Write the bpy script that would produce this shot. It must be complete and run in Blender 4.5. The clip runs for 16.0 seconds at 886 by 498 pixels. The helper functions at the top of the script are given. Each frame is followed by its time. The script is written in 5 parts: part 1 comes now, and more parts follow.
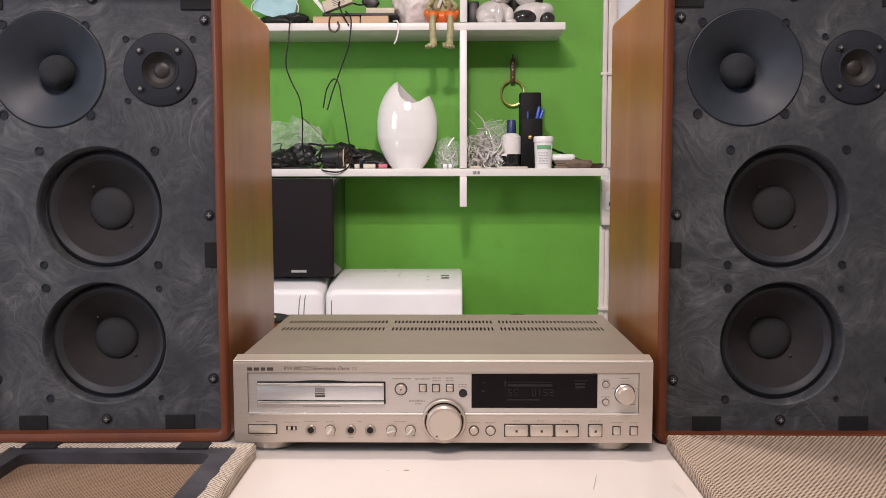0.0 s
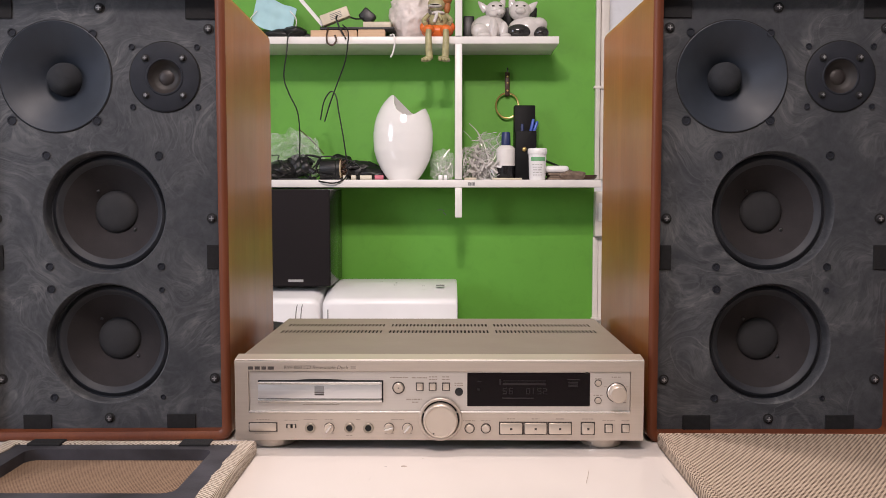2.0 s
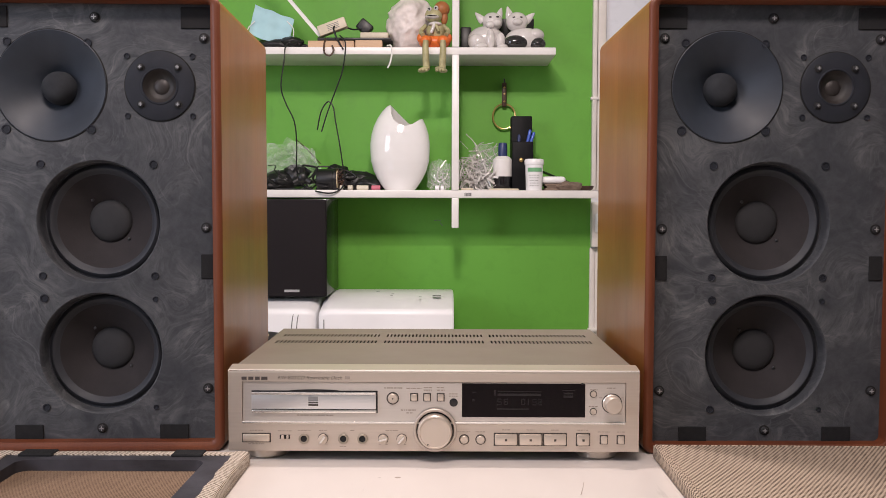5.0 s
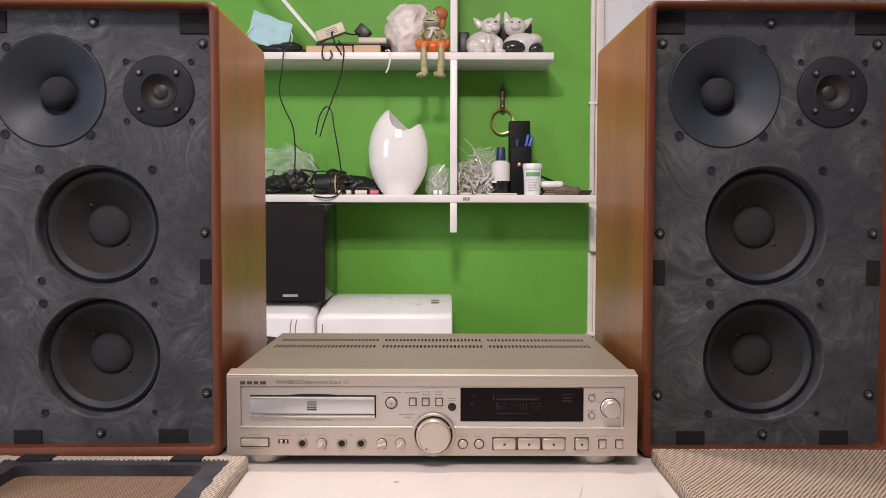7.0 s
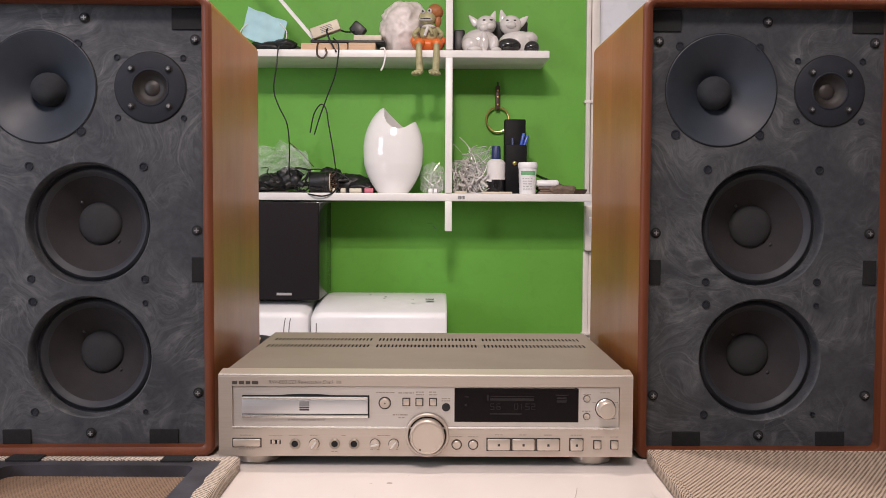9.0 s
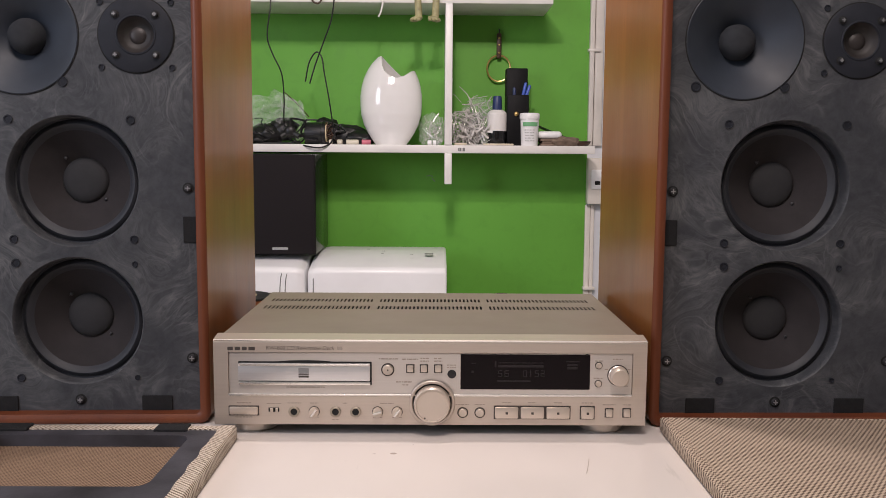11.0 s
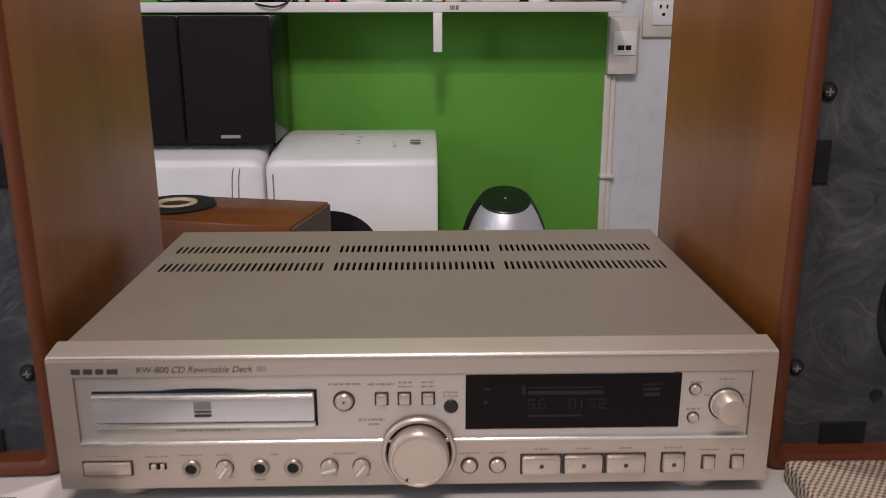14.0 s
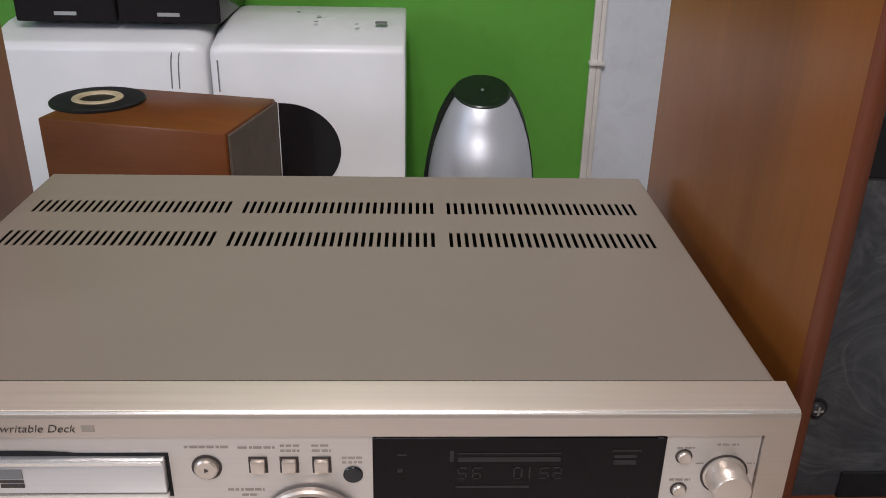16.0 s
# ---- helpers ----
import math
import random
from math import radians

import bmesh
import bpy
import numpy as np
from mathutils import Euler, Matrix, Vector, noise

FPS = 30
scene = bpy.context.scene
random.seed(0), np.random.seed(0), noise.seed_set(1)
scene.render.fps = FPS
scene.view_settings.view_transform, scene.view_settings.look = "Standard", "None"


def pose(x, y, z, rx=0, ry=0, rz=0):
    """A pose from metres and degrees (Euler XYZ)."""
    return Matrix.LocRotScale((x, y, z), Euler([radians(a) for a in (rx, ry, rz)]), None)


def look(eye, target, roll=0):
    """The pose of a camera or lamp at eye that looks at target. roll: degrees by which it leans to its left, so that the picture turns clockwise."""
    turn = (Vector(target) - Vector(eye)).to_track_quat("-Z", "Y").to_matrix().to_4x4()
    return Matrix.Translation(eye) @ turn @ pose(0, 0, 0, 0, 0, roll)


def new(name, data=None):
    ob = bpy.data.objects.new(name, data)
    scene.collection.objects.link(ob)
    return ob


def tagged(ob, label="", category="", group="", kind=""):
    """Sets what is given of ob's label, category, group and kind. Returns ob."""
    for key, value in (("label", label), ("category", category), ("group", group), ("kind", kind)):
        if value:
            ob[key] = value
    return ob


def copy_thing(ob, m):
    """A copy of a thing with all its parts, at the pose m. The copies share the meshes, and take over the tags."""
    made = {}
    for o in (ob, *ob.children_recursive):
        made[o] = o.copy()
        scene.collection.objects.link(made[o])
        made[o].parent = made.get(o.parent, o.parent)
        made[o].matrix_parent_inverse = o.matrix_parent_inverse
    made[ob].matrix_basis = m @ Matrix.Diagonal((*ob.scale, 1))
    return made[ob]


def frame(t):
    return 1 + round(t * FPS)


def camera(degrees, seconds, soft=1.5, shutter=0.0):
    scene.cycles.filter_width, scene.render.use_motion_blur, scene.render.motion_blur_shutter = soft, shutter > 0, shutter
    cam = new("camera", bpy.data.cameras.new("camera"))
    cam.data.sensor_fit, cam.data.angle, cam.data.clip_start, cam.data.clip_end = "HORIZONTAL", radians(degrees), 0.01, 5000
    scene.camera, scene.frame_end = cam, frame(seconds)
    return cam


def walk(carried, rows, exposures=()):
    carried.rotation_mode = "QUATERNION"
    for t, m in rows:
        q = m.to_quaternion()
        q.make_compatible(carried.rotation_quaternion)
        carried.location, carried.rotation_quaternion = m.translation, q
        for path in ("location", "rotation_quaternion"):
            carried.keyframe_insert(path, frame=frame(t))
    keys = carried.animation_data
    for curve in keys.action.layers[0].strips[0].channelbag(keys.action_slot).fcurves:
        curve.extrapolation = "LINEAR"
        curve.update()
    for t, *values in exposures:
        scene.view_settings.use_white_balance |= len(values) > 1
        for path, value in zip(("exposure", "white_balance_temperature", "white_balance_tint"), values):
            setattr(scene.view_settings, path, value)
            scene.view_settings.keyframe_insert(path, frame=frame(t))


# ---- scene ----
cam = camera(54.9, 16.0, 0.8, 0.15)
PATH = [
    (0, (0.012, -0.869, 1.038), (-0.014, 1.124, 0.868), -0.1),
    (0.5, (0.011, -0.88, 1.028), (-0.017, 1.113, 0.87), -0.2),
    (1, (0.01, -0.888, 1.025), (-0.01, 1.107, 0.879), 0.0),
    (1.5, (0.012, -0.891, 1.026), (-0.005, 1.104, 0.887), 0.0),
    (2, (0.01, -0.895, 1.025), (-0.003, 1.101, 0.893), 0.0),
    (2.5, (0.009, -0.897, 1.025), (-0.003, 1.099, 0.9), 0.1),
    (3, (0.008, -0.896, 1.025), (-0.005, 1.1, 0.904), 0.1),
    (3.5, (0.01, -0.892, 1.025), (-0.001, 1.104, 0.91), 0.1),
    (4, (0.013, -0.89, 1.024), (0.003, 1.107, 0.912), 0.1),
    (6.5, (0.013, -0.897, 1.024), (0.009, 1.1, 0.926), 0.2),
    (7, (0.013, -0.894, 1.024), (0.009, 1.104, 0.928), 0.1),
    (7.5, (0.011, -0.891, 1.023), (0.012, 1.107, 0.928), 0.1),
    (8, (0.012, -0.891, 1.025), (0.016, 1.107, 0.932), 0.3),
    (8.5, (0.014, -0.89, 1.024), (0.02, 1.108, 0.928), 0.3),
    (11, (0.003, -0.838, 1.032), (0.023, 1.15, 0.814), 0.4),
    (11.5, (-0.002, -0.819, 1.052), (0.024, 1.148, 0.692), 0.5),
    (12, (-0.006, -0.801, 1.067), (0.027, 1.151, 0.63), 0.6),
    (12.5, (-0.028, -0.791, 1.074), (0.009, 1.155, 0.616), 0.3),
    (13, (-0.063, -0.76, 1.055), (-0.022, 1.181, 0.573), 0.2),
    (13.5, (-0.046, -0.649, 1.021), (0.004, 1.281, 0.501), -0.0),
    (14, (0.006, -0.469, 1.045), (0.049, 1.455, 0.502), -0.1),
    (14.5, (0.018, -0.365, 1.075), (0.082, 1.52, 0.41), 0.5),
    (15, (-0.002, -0.338, 1.07), (0.074, 1.499, 0.284), 0.9),
    (15.5, (0.052, -0.328, 1.077), (0.118, 1.496, 0.259), 0.9),
    (16, (0.048, -0.302, 1.067), (0.115, 1.508, 0.219), 1.2),
]
walk(cam, [(t, look(eye, target, roll)) for t, eye, target, roll in PATH],
     ((0, 0.0, 6500, 13), (8.5, -0.02, 6500, 13), (11, -0.24, 6450, 12), (12, -0.38, 6350, 15), (13.5, -0.5, 6300, 14), (14, -0.66, 6250, 12), (14.5, -0.42, 6150, 10), (16, -0.42, 5900, 7)))

# ---- world and light ----
world = bpy.data.worlds.new("world")
scene.world = world
world.use_nodes = True
world.node_tree.nodes["Background"].inputs["Color"].default_value = (0.8, 0.9, 1.0, 1)
world.node_tree.nodes["Background"].inputs["Strength"].default_value = 0.1


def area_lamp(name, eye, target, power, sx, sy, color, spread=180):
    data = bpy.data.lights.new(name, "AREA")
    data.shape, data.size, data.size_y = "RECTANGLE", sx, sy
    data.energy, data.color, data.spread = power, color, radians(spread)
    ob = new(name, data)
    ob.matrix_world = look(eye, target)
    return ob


# added fill from high in front; no such lamp is in view
area_lamp("front_fill", (-0.10, -0.95, 2.35), (0.0, 1.0, 0.5), 27, 0.6, 0.25, (1.0, 0.862, 0.812))
# added cool fill from the left, standing in for assumed daylight
area_lamp("cool_side_fill", (-1.9, -1.3, 1.6), (0.2, 0.3, 1.0), 22, 0.7, 0.9, (0.82, 0.86, 1.0))
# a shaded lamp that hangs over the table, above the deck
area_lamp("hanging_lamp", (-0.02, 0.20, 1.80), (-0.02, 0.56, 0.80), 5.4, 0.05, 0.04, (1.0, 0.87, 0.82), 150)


# ---- materials ----
class Mat:
    """A principled material whose colour and height are mixed from noises."""

    def __init__(self, name, rough=0.5, metal=0.0, spec=0.5, coat=0.0):
        self.m = bpy.data.materials.new(name)
        self.m.use_nodes = True
        self.t = self.m.node_tree
        self.b = self.t.nodes["Principled BSDF"]
        self.b.inputs["Roughness"].default_value = rough
        self.b.inputs["Metallic"].default_value = metal
        self.b.inputs["Specular IOR Level"].default_value = spec
        self.b.inputs["Coat Weight"].default_value = coat
        self.co = self.t.nodes.new("ShaderNodeTexCoord").outputs["Object"]

    def link(self, a, b):
        self.t.links.new(a, b)

    def coords(self, scale=(1, 1, 1), rot=(0, 0, 0)):
        n = self.t.nodes.new("ShaderNodeMapping")
        n.inputs["Scale"].default_value = scale
        n.inputs["Rotation"].default_value = [radians(a) for a in rot]
        self.link(self.co, n.inputs["Vector"])
        return n.outputs["Vector"]

    def noise(self, scale, detail=4, rough=0.55, distort=0.0, vec=None):
        n = self.t.nodes.new("ShaderNodeTexNoise")
        n.inputs["Scale"].default_value = scale
        n.inputs["Detail"].default_value = detail
        n.inputs["Roughness"].default_value = rough
        n.inputs["Distortion"].default_value = distort
        self.link(vec or self.co, n.inputs["Vector"])
        return n.outputs["Fac"]

    def wave(self, scale, vec=None, distort=0.0, direction="X"):
        n = self.t.nodes.new("ShaderNodeTexWave")
        n.bands_direction = direction
        n.inputs["Scale"].default_value = scale
        n.inputs["Distortion"].default_value = distort
        self.link(vec or self.co, n.inputs["Vector"])
        return n.outputs["Fac"]

    def ramp(self, fac, *stops):
        n = self.t.nodes.new("ShaderNodeValToRGB")
        el = n.color_ramp.elements
        while len(el) < len(stops):
            el.new(0.5)
        for e, (p, c) in zip(el, stops):
            e.position = p
            e.color = (*c, 1) if len(c) == 3 else (c[0], c[0], c[0], 1)
        self.link(fac, n.inputs["Fac"])
        return n.outputs["Color"]

    def mix(self, fac, a, b, kind="MIX"):
        n = self.t.nodes.new("ShaderNodeMix")
        n.data_type, n.blend_type = "RGBA", kind
        for sock, v in ((n.inputs[0], fac), (n.inputs[6], a), (n.inputs[7], b)):
            if isinstance(v, (int, float)):
                sock.default_value = v
            elif isinstance(v, tuple):
                sock.default_value = (*v, 1)
            else:
                self.link(v, sock)
        return n.outputs[2]

    def color(self, v):
        if isinstance(v, tuple):
            self.b.inputs["Base Color"].default_value = (*v, 1)
        else:
            self.link(v, self.b.inputs["Base Color"])
        return self

    def roughness(self, fac, lo, hi):
        n = self.t.nodes.new("ShaderNodeMapRange")
        n.inputs["To Min"].default_value, n.inputs["To Max"].default_value = lo, hi
        self.link(fac, n.inputs["Value"])
        self.link(n.outputs["Result"], self.b.inputs["Roughness"])
        return self

    def bump(self, fac, strength=0.2, distance=0.001):
        n = self.t.nodes.new("ShaderNodeBump")
        n.inputs["Strength"].default_value, n.inputs["Distance"].default_value = strength, distance
        self.link(fac, n.inputs["Height"])
        self.link(n.outputs["Normal"], self.b.inputs["Normal"])
        return self


def plain(name, c, rough=0.5, metal=0.0, vary=0.12, scale=30, grain=0.08, spec=0.5, coat=0.0):
    k = Mat(name, rough, metal, spec, coat)
    a = tuple(v * (1 - vary) for v in c)
    b = tuple(min(1, v * (1 + vary)) for v in c)
    f = k.noise(scale, 5)
    k.color(k.ramp(f, (0.3, a), (0.7, b)))
    k.roughness(k.noise(scale * 3, 3), max(0.02, rough - 0.08), min(1, rough + 0.08))
    if grain:
        k.bump(k.noise(scale * 25, 2), grain, 0.0005)
    return k.m


def wood(name, dark, light, axis="Z", rough=0.42, coat=0.12):
    k = Mat(name, rough, 0, 0.3, coat)
    k.b.inputs["Coat Roughness"].default_value = 0.22
    s = {"Z": (7, 7, 0.9), "X": (0.9, 7, 7), "Y": (7, 0.9, 7)}[axis]
    fine = {"Z": (160, 160, 5), "X": (5, 160, 160), "Y": (160, 5, 160)}[axis]
    big = k.noise(2.2, 4, 0.5, 0.6, k.coords(s))
    small = k.noise(2.5, 4, 0.6, 0.2, k.coords(fine))
    base = k.ramp(big, (0.3, dark), (0.72, light))
    grain = k.ramp(small, (0.3, (0.88,)), (0.6, (1.0,)))
    blot = k.ramp(k.noise(5, 3), (0.3, (0.85,)), (0.7, (1.08,)))
    k.color(k.mix(1.0, k.mix(1.0, base, grain, "MULTIPLY"), blot, "MULTIPLY"))
    k.roughness(k.noise(12, 3), rough - 0.06, rough + 0.12)
    k.bump(small, 0.08, 0.0004)
    return k.m


def baffle_material():
    k = Mat("painted_baffle", 0.5, 0, 0.28)
    info = k.t.nodes.new("ShaderNodeObjectInfo")
    shift = k.t.nodes.new("ShaderNodeVectorMath")
    shift.operation = "MULTIPLY_ADD"
    k.link(info.outputs["Random"], shift.inputs[0])
    shift.inputs[1].default_value = (9, 5, 7)
    k.link(k.co, shift.inputs[2])
    k.co = shift.outputs[0]
    # brushed paint: streaks bent by a slow flow
    flow = k.t.nodes.new("ShaderNodeTexNoise")
    flow.inputs["Scale"].default_value, flow.inputs["Detail"].default_value = 6.5, 2
    k.link(k.co, flow.inputs["Vector"])
    bend = k.t.nodes.new("ShaderNodeVectorMath")
    bend.operation = "MULTIPLY_ADD"
    k.link(flow.outputs["Color"], bend.inputs[0])
    bend.inputs[1].default_value = (0.34, 0.34, 0.34)
    k.link(k.co, bend.inputs[2])
    plain_co, k.co = k.co, bend.outputs[0]
    sw = k.noise(11, 8, 0.68, 1.6, k.coords((1, 1, 2.2)))
    hair = k.noise(17, 7, 0.72, 1.4, k.coords((0.7, 1, 3.2)))
    curl = k.noise(7, 4, 0.5, 1.0, k.coords((1, 1, 1.4), (0, 25, 0)))
    k.co = plain_co
    fine = k.noise(90, 6, 0.7, 0.6)
    spots = k.noise(9, 4, 0.6, 0.6)
    dust = k.ramp(sw, (0.36, (0.0,)), (0.50, (0.14,)), (0.57, (0.40,)), (0.62, (0.16,)), (0.70, (0.40,)))
    thin = k.ramp(hair, (0.46, (0.0,)), (0.53, (0.30,)), (0.56, (0.05,)), (0.61, (0.27,)), (0.66, (0.0,)))
    line = k.ramp(curl, (0.40, (0.0,)), (0.425, (0.30,)), (0.45, (0.0,)), (0.51, (0.0,)), (0.525, (0.45,)), (0.545, (0.0,)))
    dust = k.mix(1.0, k.mix(1.0, dust, thin, "ADD"), line, "ADD")
    patch = k.ramp(spots, (0.40, (0.12,)), (0.58, (1.0,)))
    f = k.mix(1.0, dust, patch, "MULTIPLY")
    base = k.ramp(fine, (0.3, (0.028, 0.0305, 0.036)), (0.7, (0.047, 0.050, 0.057)))
    k.color(k.mix(f, base, (0.125, 0.128, 0.132)))
    k.roughness(sw, 0.38, 0.62)
    k.bump(fine, 0.15, 0.0005)
    return k.m


def weave_material(name, dark, light, pitch=0.0028, turn=38, cross=0.5, dull=(0.27, 0.22, 0.17)):
    """Coarse diagonal weave of two yarns."""
    k = Mat(name, 0.85, 0, 0.2)
    sc = 1.0 / pitch / 3.2
    a = k.wave(sc, k.coords((1, 1, 1), (14, 10, turn)), 0.35)
    b = k.wave(sc * 0.95, k.coords((1, 1, 1), (-12, 14, turn + 72)), 0.5)
    n = k.noise(38, 3)
    fac = k.mix(cross, a, b)
    fac = k.mix(0.2, fac, n)
    k.color(k.mix(k.ramp(k.noise(9, 3), (0.3, (0.0,)), (0.7, (0.28,))), k.ramp(fac, (0.3, dark), (0.62, light)), dull))
    k.bump(fac, 0.6, 0.0012)
    return k.m


def table_material():
    k = Mat("white_laminate", 0.32, 0, 0.45)
    f = k.noise(2.5, 4, 0.6, 0.4)
    s = k.noise(85, 2, 0.4)
    scr = k.noise(5, 5, 0.7, 0.3, k.coords((9, 1.2, 1)))
    base = k.ramp(f, (0.3, (0.66, 0.605, 0.565)), (0.7, (0.72, 0.67, 0.63)))
    specks = k.ramp(s, (0.19, (0.55,)), (0.235, (1.0,)))
    smear = k.ramp(scr, (0.27, (0.88,)), (0.36, (1.0,)))
    k.color(k.mix(1.0, k.mix(1.0, base, specks, "MULTIPLY"), smear, "MULTIPLY"))
    k.roughness(f, 0.14, 0.26)
    k.bump(k.noise(140, 2), 0.04, 0.0005)
    return k.m


def wall_material(name, c, rough=0.55):
    k = Mat(name, rough, 0, 0.4)
    f = k.noise(1.7, 5, 0.6)
    g = k.noise(24, 4, 0.6, 0.5)
    base = k.ramp(f, (0.3, tuple(v * 0.9 for v in c)), (0.7, tuple(min(1, v * 1.07) for v in c)))
    k.color(k.mix(1.0, base, k.ramp(g, (0.25, (0.9,)), (0.5, (1.0,))), "MULTIPLY"))
    k.bump(k.noise(18, 5, 0.6), 0.12, 0.004)
    k.roughness(g, rough - 0.1, rough + 0.1)
    return k.m


def brushed(name, c, rough=0.35, metal=0.75, axis="X", strength=0.05):
    k = Mat(name, rough, metal, 0.5)
    s = {"X": (3, 300, 300), "Z": (300, 300, 3)}[axis]
    f = k.noise(2.0, 3, 0.6, 0, k.coords(s))
    g = k.noise(7, 4)
    k.color(k.mix(1.0, k.ramp(g, (0.3, tuple(v * 0.94 for v in c)), (0.7, c)), k.ramp(f, (0.3, (0.94,)), (0.7, (1.0,))), "MULTIPLY"))
    k.roughness(f, rough - 0.05, rough + 0.07)
    k.bump(f, strength, 0.0002)
    return k.m


def clear_film(name, tint=(0.9, 0.92, 0.92), alpha=0.15, rough=0.08):
    k = Mat(name, rough, 0, 0.6)
    f = k.noise(35, 4, 0.6, 0.8)
    k.color(tint)
    n = k.t.nodes.new("ShaderNodeMapRange")
    n.inputs["From Min"].default_value, n.inputs["From Max"].default_value = 0.35, 0.7
    n.inputs["To Min"].default_value, n.inputs["To Max"].default_value = alpha * 0.4, min(1, alpha * 1.6)
    k.link(f, n.inputs["Value"])
    k.link(n.outputs["Result"], k.b.inputs["Alpha"])
    k.bump(f, 0.4, 0.002)
    return k.m


M_WALL = wall_material("green_wall_paint", (0.132, 0.395, 0.046))
M_WHITE_WALL = wall_material("white_wall_paint", (0.72, 0.74, 0.79))
M_ROOM = wall_material("room_paint", (0.80, 0.78, 0.75))
M_FLOOR = plain("floor_tile", (0.42, 0.38, 0.33), 0.4, scale=6)
M_TABLE = table_material()
M_SHELF = plain("shelf_paint", (0.80, 0.78, 0.76), 0.38, vary=0.05, scale=14)
M_VENEER = wood("walnut_veneer", (0.195, 0.061, 0.0095), (0.280, 0.091, 0.0145), coat=0.4)
M_EDGE = wood("reddish_edge_veneer", (0.105, 0.027, 0.011), (0.155, 0.043, 0.015), rough=0.5)
M_BAFFLE = baffle_material()
M_PAD = plain("black_felt_pad", (0.016, 0.016, 0.017), 0.9, scale=200, grain=0.4, spec=0.2)
M_SCREW = plain("black_steel_screw", (0.05, 0.05, 0.054), 0.4, 0.5)
# steel of the cross slots; their glint is put into this bright colour
M_WORN_GLINT = plain("worn_steel_glint", (0.42, 0.42, 0.43), 0.4, 0.6)
M_SLOT = plain("slot_black", (0.006, 0.006, 0.006), 0.8)
# the horn's bluish sheen is tinted into its base colour
M_HORN = plain("grey_horn_blue_sheen", (0.021, 0.027, 0.038), 0.52, vary=0.3, scale=14, spec=0.4)
M_PLUG = plain("matt_grey_plug", (0.026, 0.028, 0.032), 0.8, vary=0.3, scale=40, spec=0.15)
M_TWEET = plain("dark_tweeter_plate", (0.017, 0.019, 0.025), 0.62, vary=0.2, scale=30, spec=0.2)
M_CONE = plain("paper_cone", (0.027, 0.024, 0.025), 0.85, vary=0.18, scale=24, grain=0.25, spec=0.18)
M_SURROUND = plain("rubber_surround", (0.017, 0.019, 0.025), 0.6, scale=40)
M_CAP = plain("dust_cap", (0.014, 0.014, 0.016), 0.8, vary=0.2, scale=30)
M_BOWL = plain("dark_tweeter_bowl", (0.014, 0.011, 0.010), 0.6, vary=0.2)
M_DOMECAP = plain("bronze_dome", (0.026, 0.021, 0.020), 0.5, 0.1)
M_WEAVE = weave_material("tweed_grille_cloth", (0.080, 0.050, 0.035), (0.54, 0.435, 0.335), 0.0034, 38, 0.45)
M_WEAVE_BACK = weave_material("grille_cloth_back", (0.085, 0.050, 0.032), (0.29, 0.20, 0.135), 0.0027, 32, 0.30, (0.17, 0.115, 0.08))
M_WEAVE_EDGE = weave_material("grille_cloth_edge", (0.13, 0.095, 0.07), (0.68, 0.60, 0.50), 0.0027, 55)
M_FRAME = plain("black_fibreboard", (0.032, 0.031, 0.038), 0.6, vary=0.75, scale=16, grain=0.3)
M_CHAMPAGNE = brushed("champagne_aluminium", (0.63, 0.55, 0.48), 0.40, 0.7)
M_PANEL = brushed("silver_champagne_panel", (0.66, 0.615, 0.575), 0.34, 0.65)
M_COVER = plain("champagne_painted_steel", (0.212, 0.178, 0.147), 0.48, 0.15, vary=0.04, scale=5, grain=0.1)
M_TRAY = brushed("silver_tray", (0.72, 0.72, 0.73), 0.32, 0.7, "X", 0.015)
M_BRIGHT = brushed("bright_trim_and_glint", (0.88, 0.86, 0.82), 0.2, 0.8)
M_BUTTON = plain("champagne_button", (0.62, 0.54, 0.465), 0.32, 0.6, vary=0.04)
M_DISPLAY = plain("smoked_display", (0.0035, 0.0016, 0.0026), 0.09, vary=0.1, grain=0, spec=0.18)
M_DIM = plain("dim_display_mark", (0.009, 0.006, 0.0075), 0.5)
M_DIM2 = plain("faint_display_mark", (0.008, 0.005, 0.007), 0.4)
M_INK = plain("grey_print", (0.33, 0.28, 0.235), 0.6)
# for print, button gaps and the shade painted round knobs
M_INK_SHADE = plain("dark_print_and_shade", (0.05, 0.04, 0.035), 0.6)
M_BLACK = plain("black_plastic", (0.009, 0.009, 0.010), 0.42, vary=0.2)
M_GLOSSBLACK = plain("gloss_black", (0.012, 0.012, 0.014), 0.18, vary=0.1, grain=0)
M_SPK = plain("black_speaker_cloth", (0.014, 0.0115, 0.013), 0.85, scale=300, grain=0.4, spec=0.2)
M_WHITEPLASTIC = plain("white_plastic", (0.88, 0.88, 0.89), 0.34, vary=0.04, scale=8)
M_SEAM = plain("grey_seam", (0.2, 0.2, 0.2), 0.6)
M_OFFWHITE = plain("aged_ivory_plastic", (0.66, 0.61, 0.50), 0.42, vary=0.06)
M_CONDUIT = plain("conduit_paint", (0.74, 0.70, 0.65), 0.45, vary=0.1, scale=14)
M_PORCELAIN = plain("white_porcelain", (0.85, 0.84, 0.83), 0.07, vary=0.015, grain=0, coat=0.6)
M_PINKWHITE = plain("vase_inner", (0.72, 0.66, 0.62), 0.3, vary=0.03)
M_BROWNTOP = wood("cherry_box_veneer", (0.16, 0.046, 0.010), (0.23, 0.072, 0.015), "X")
M_GREYCLOTH = plain("grey_cloth", (0.105, 0.075, 0.056), 0.85, scale=40, grain=0.3)
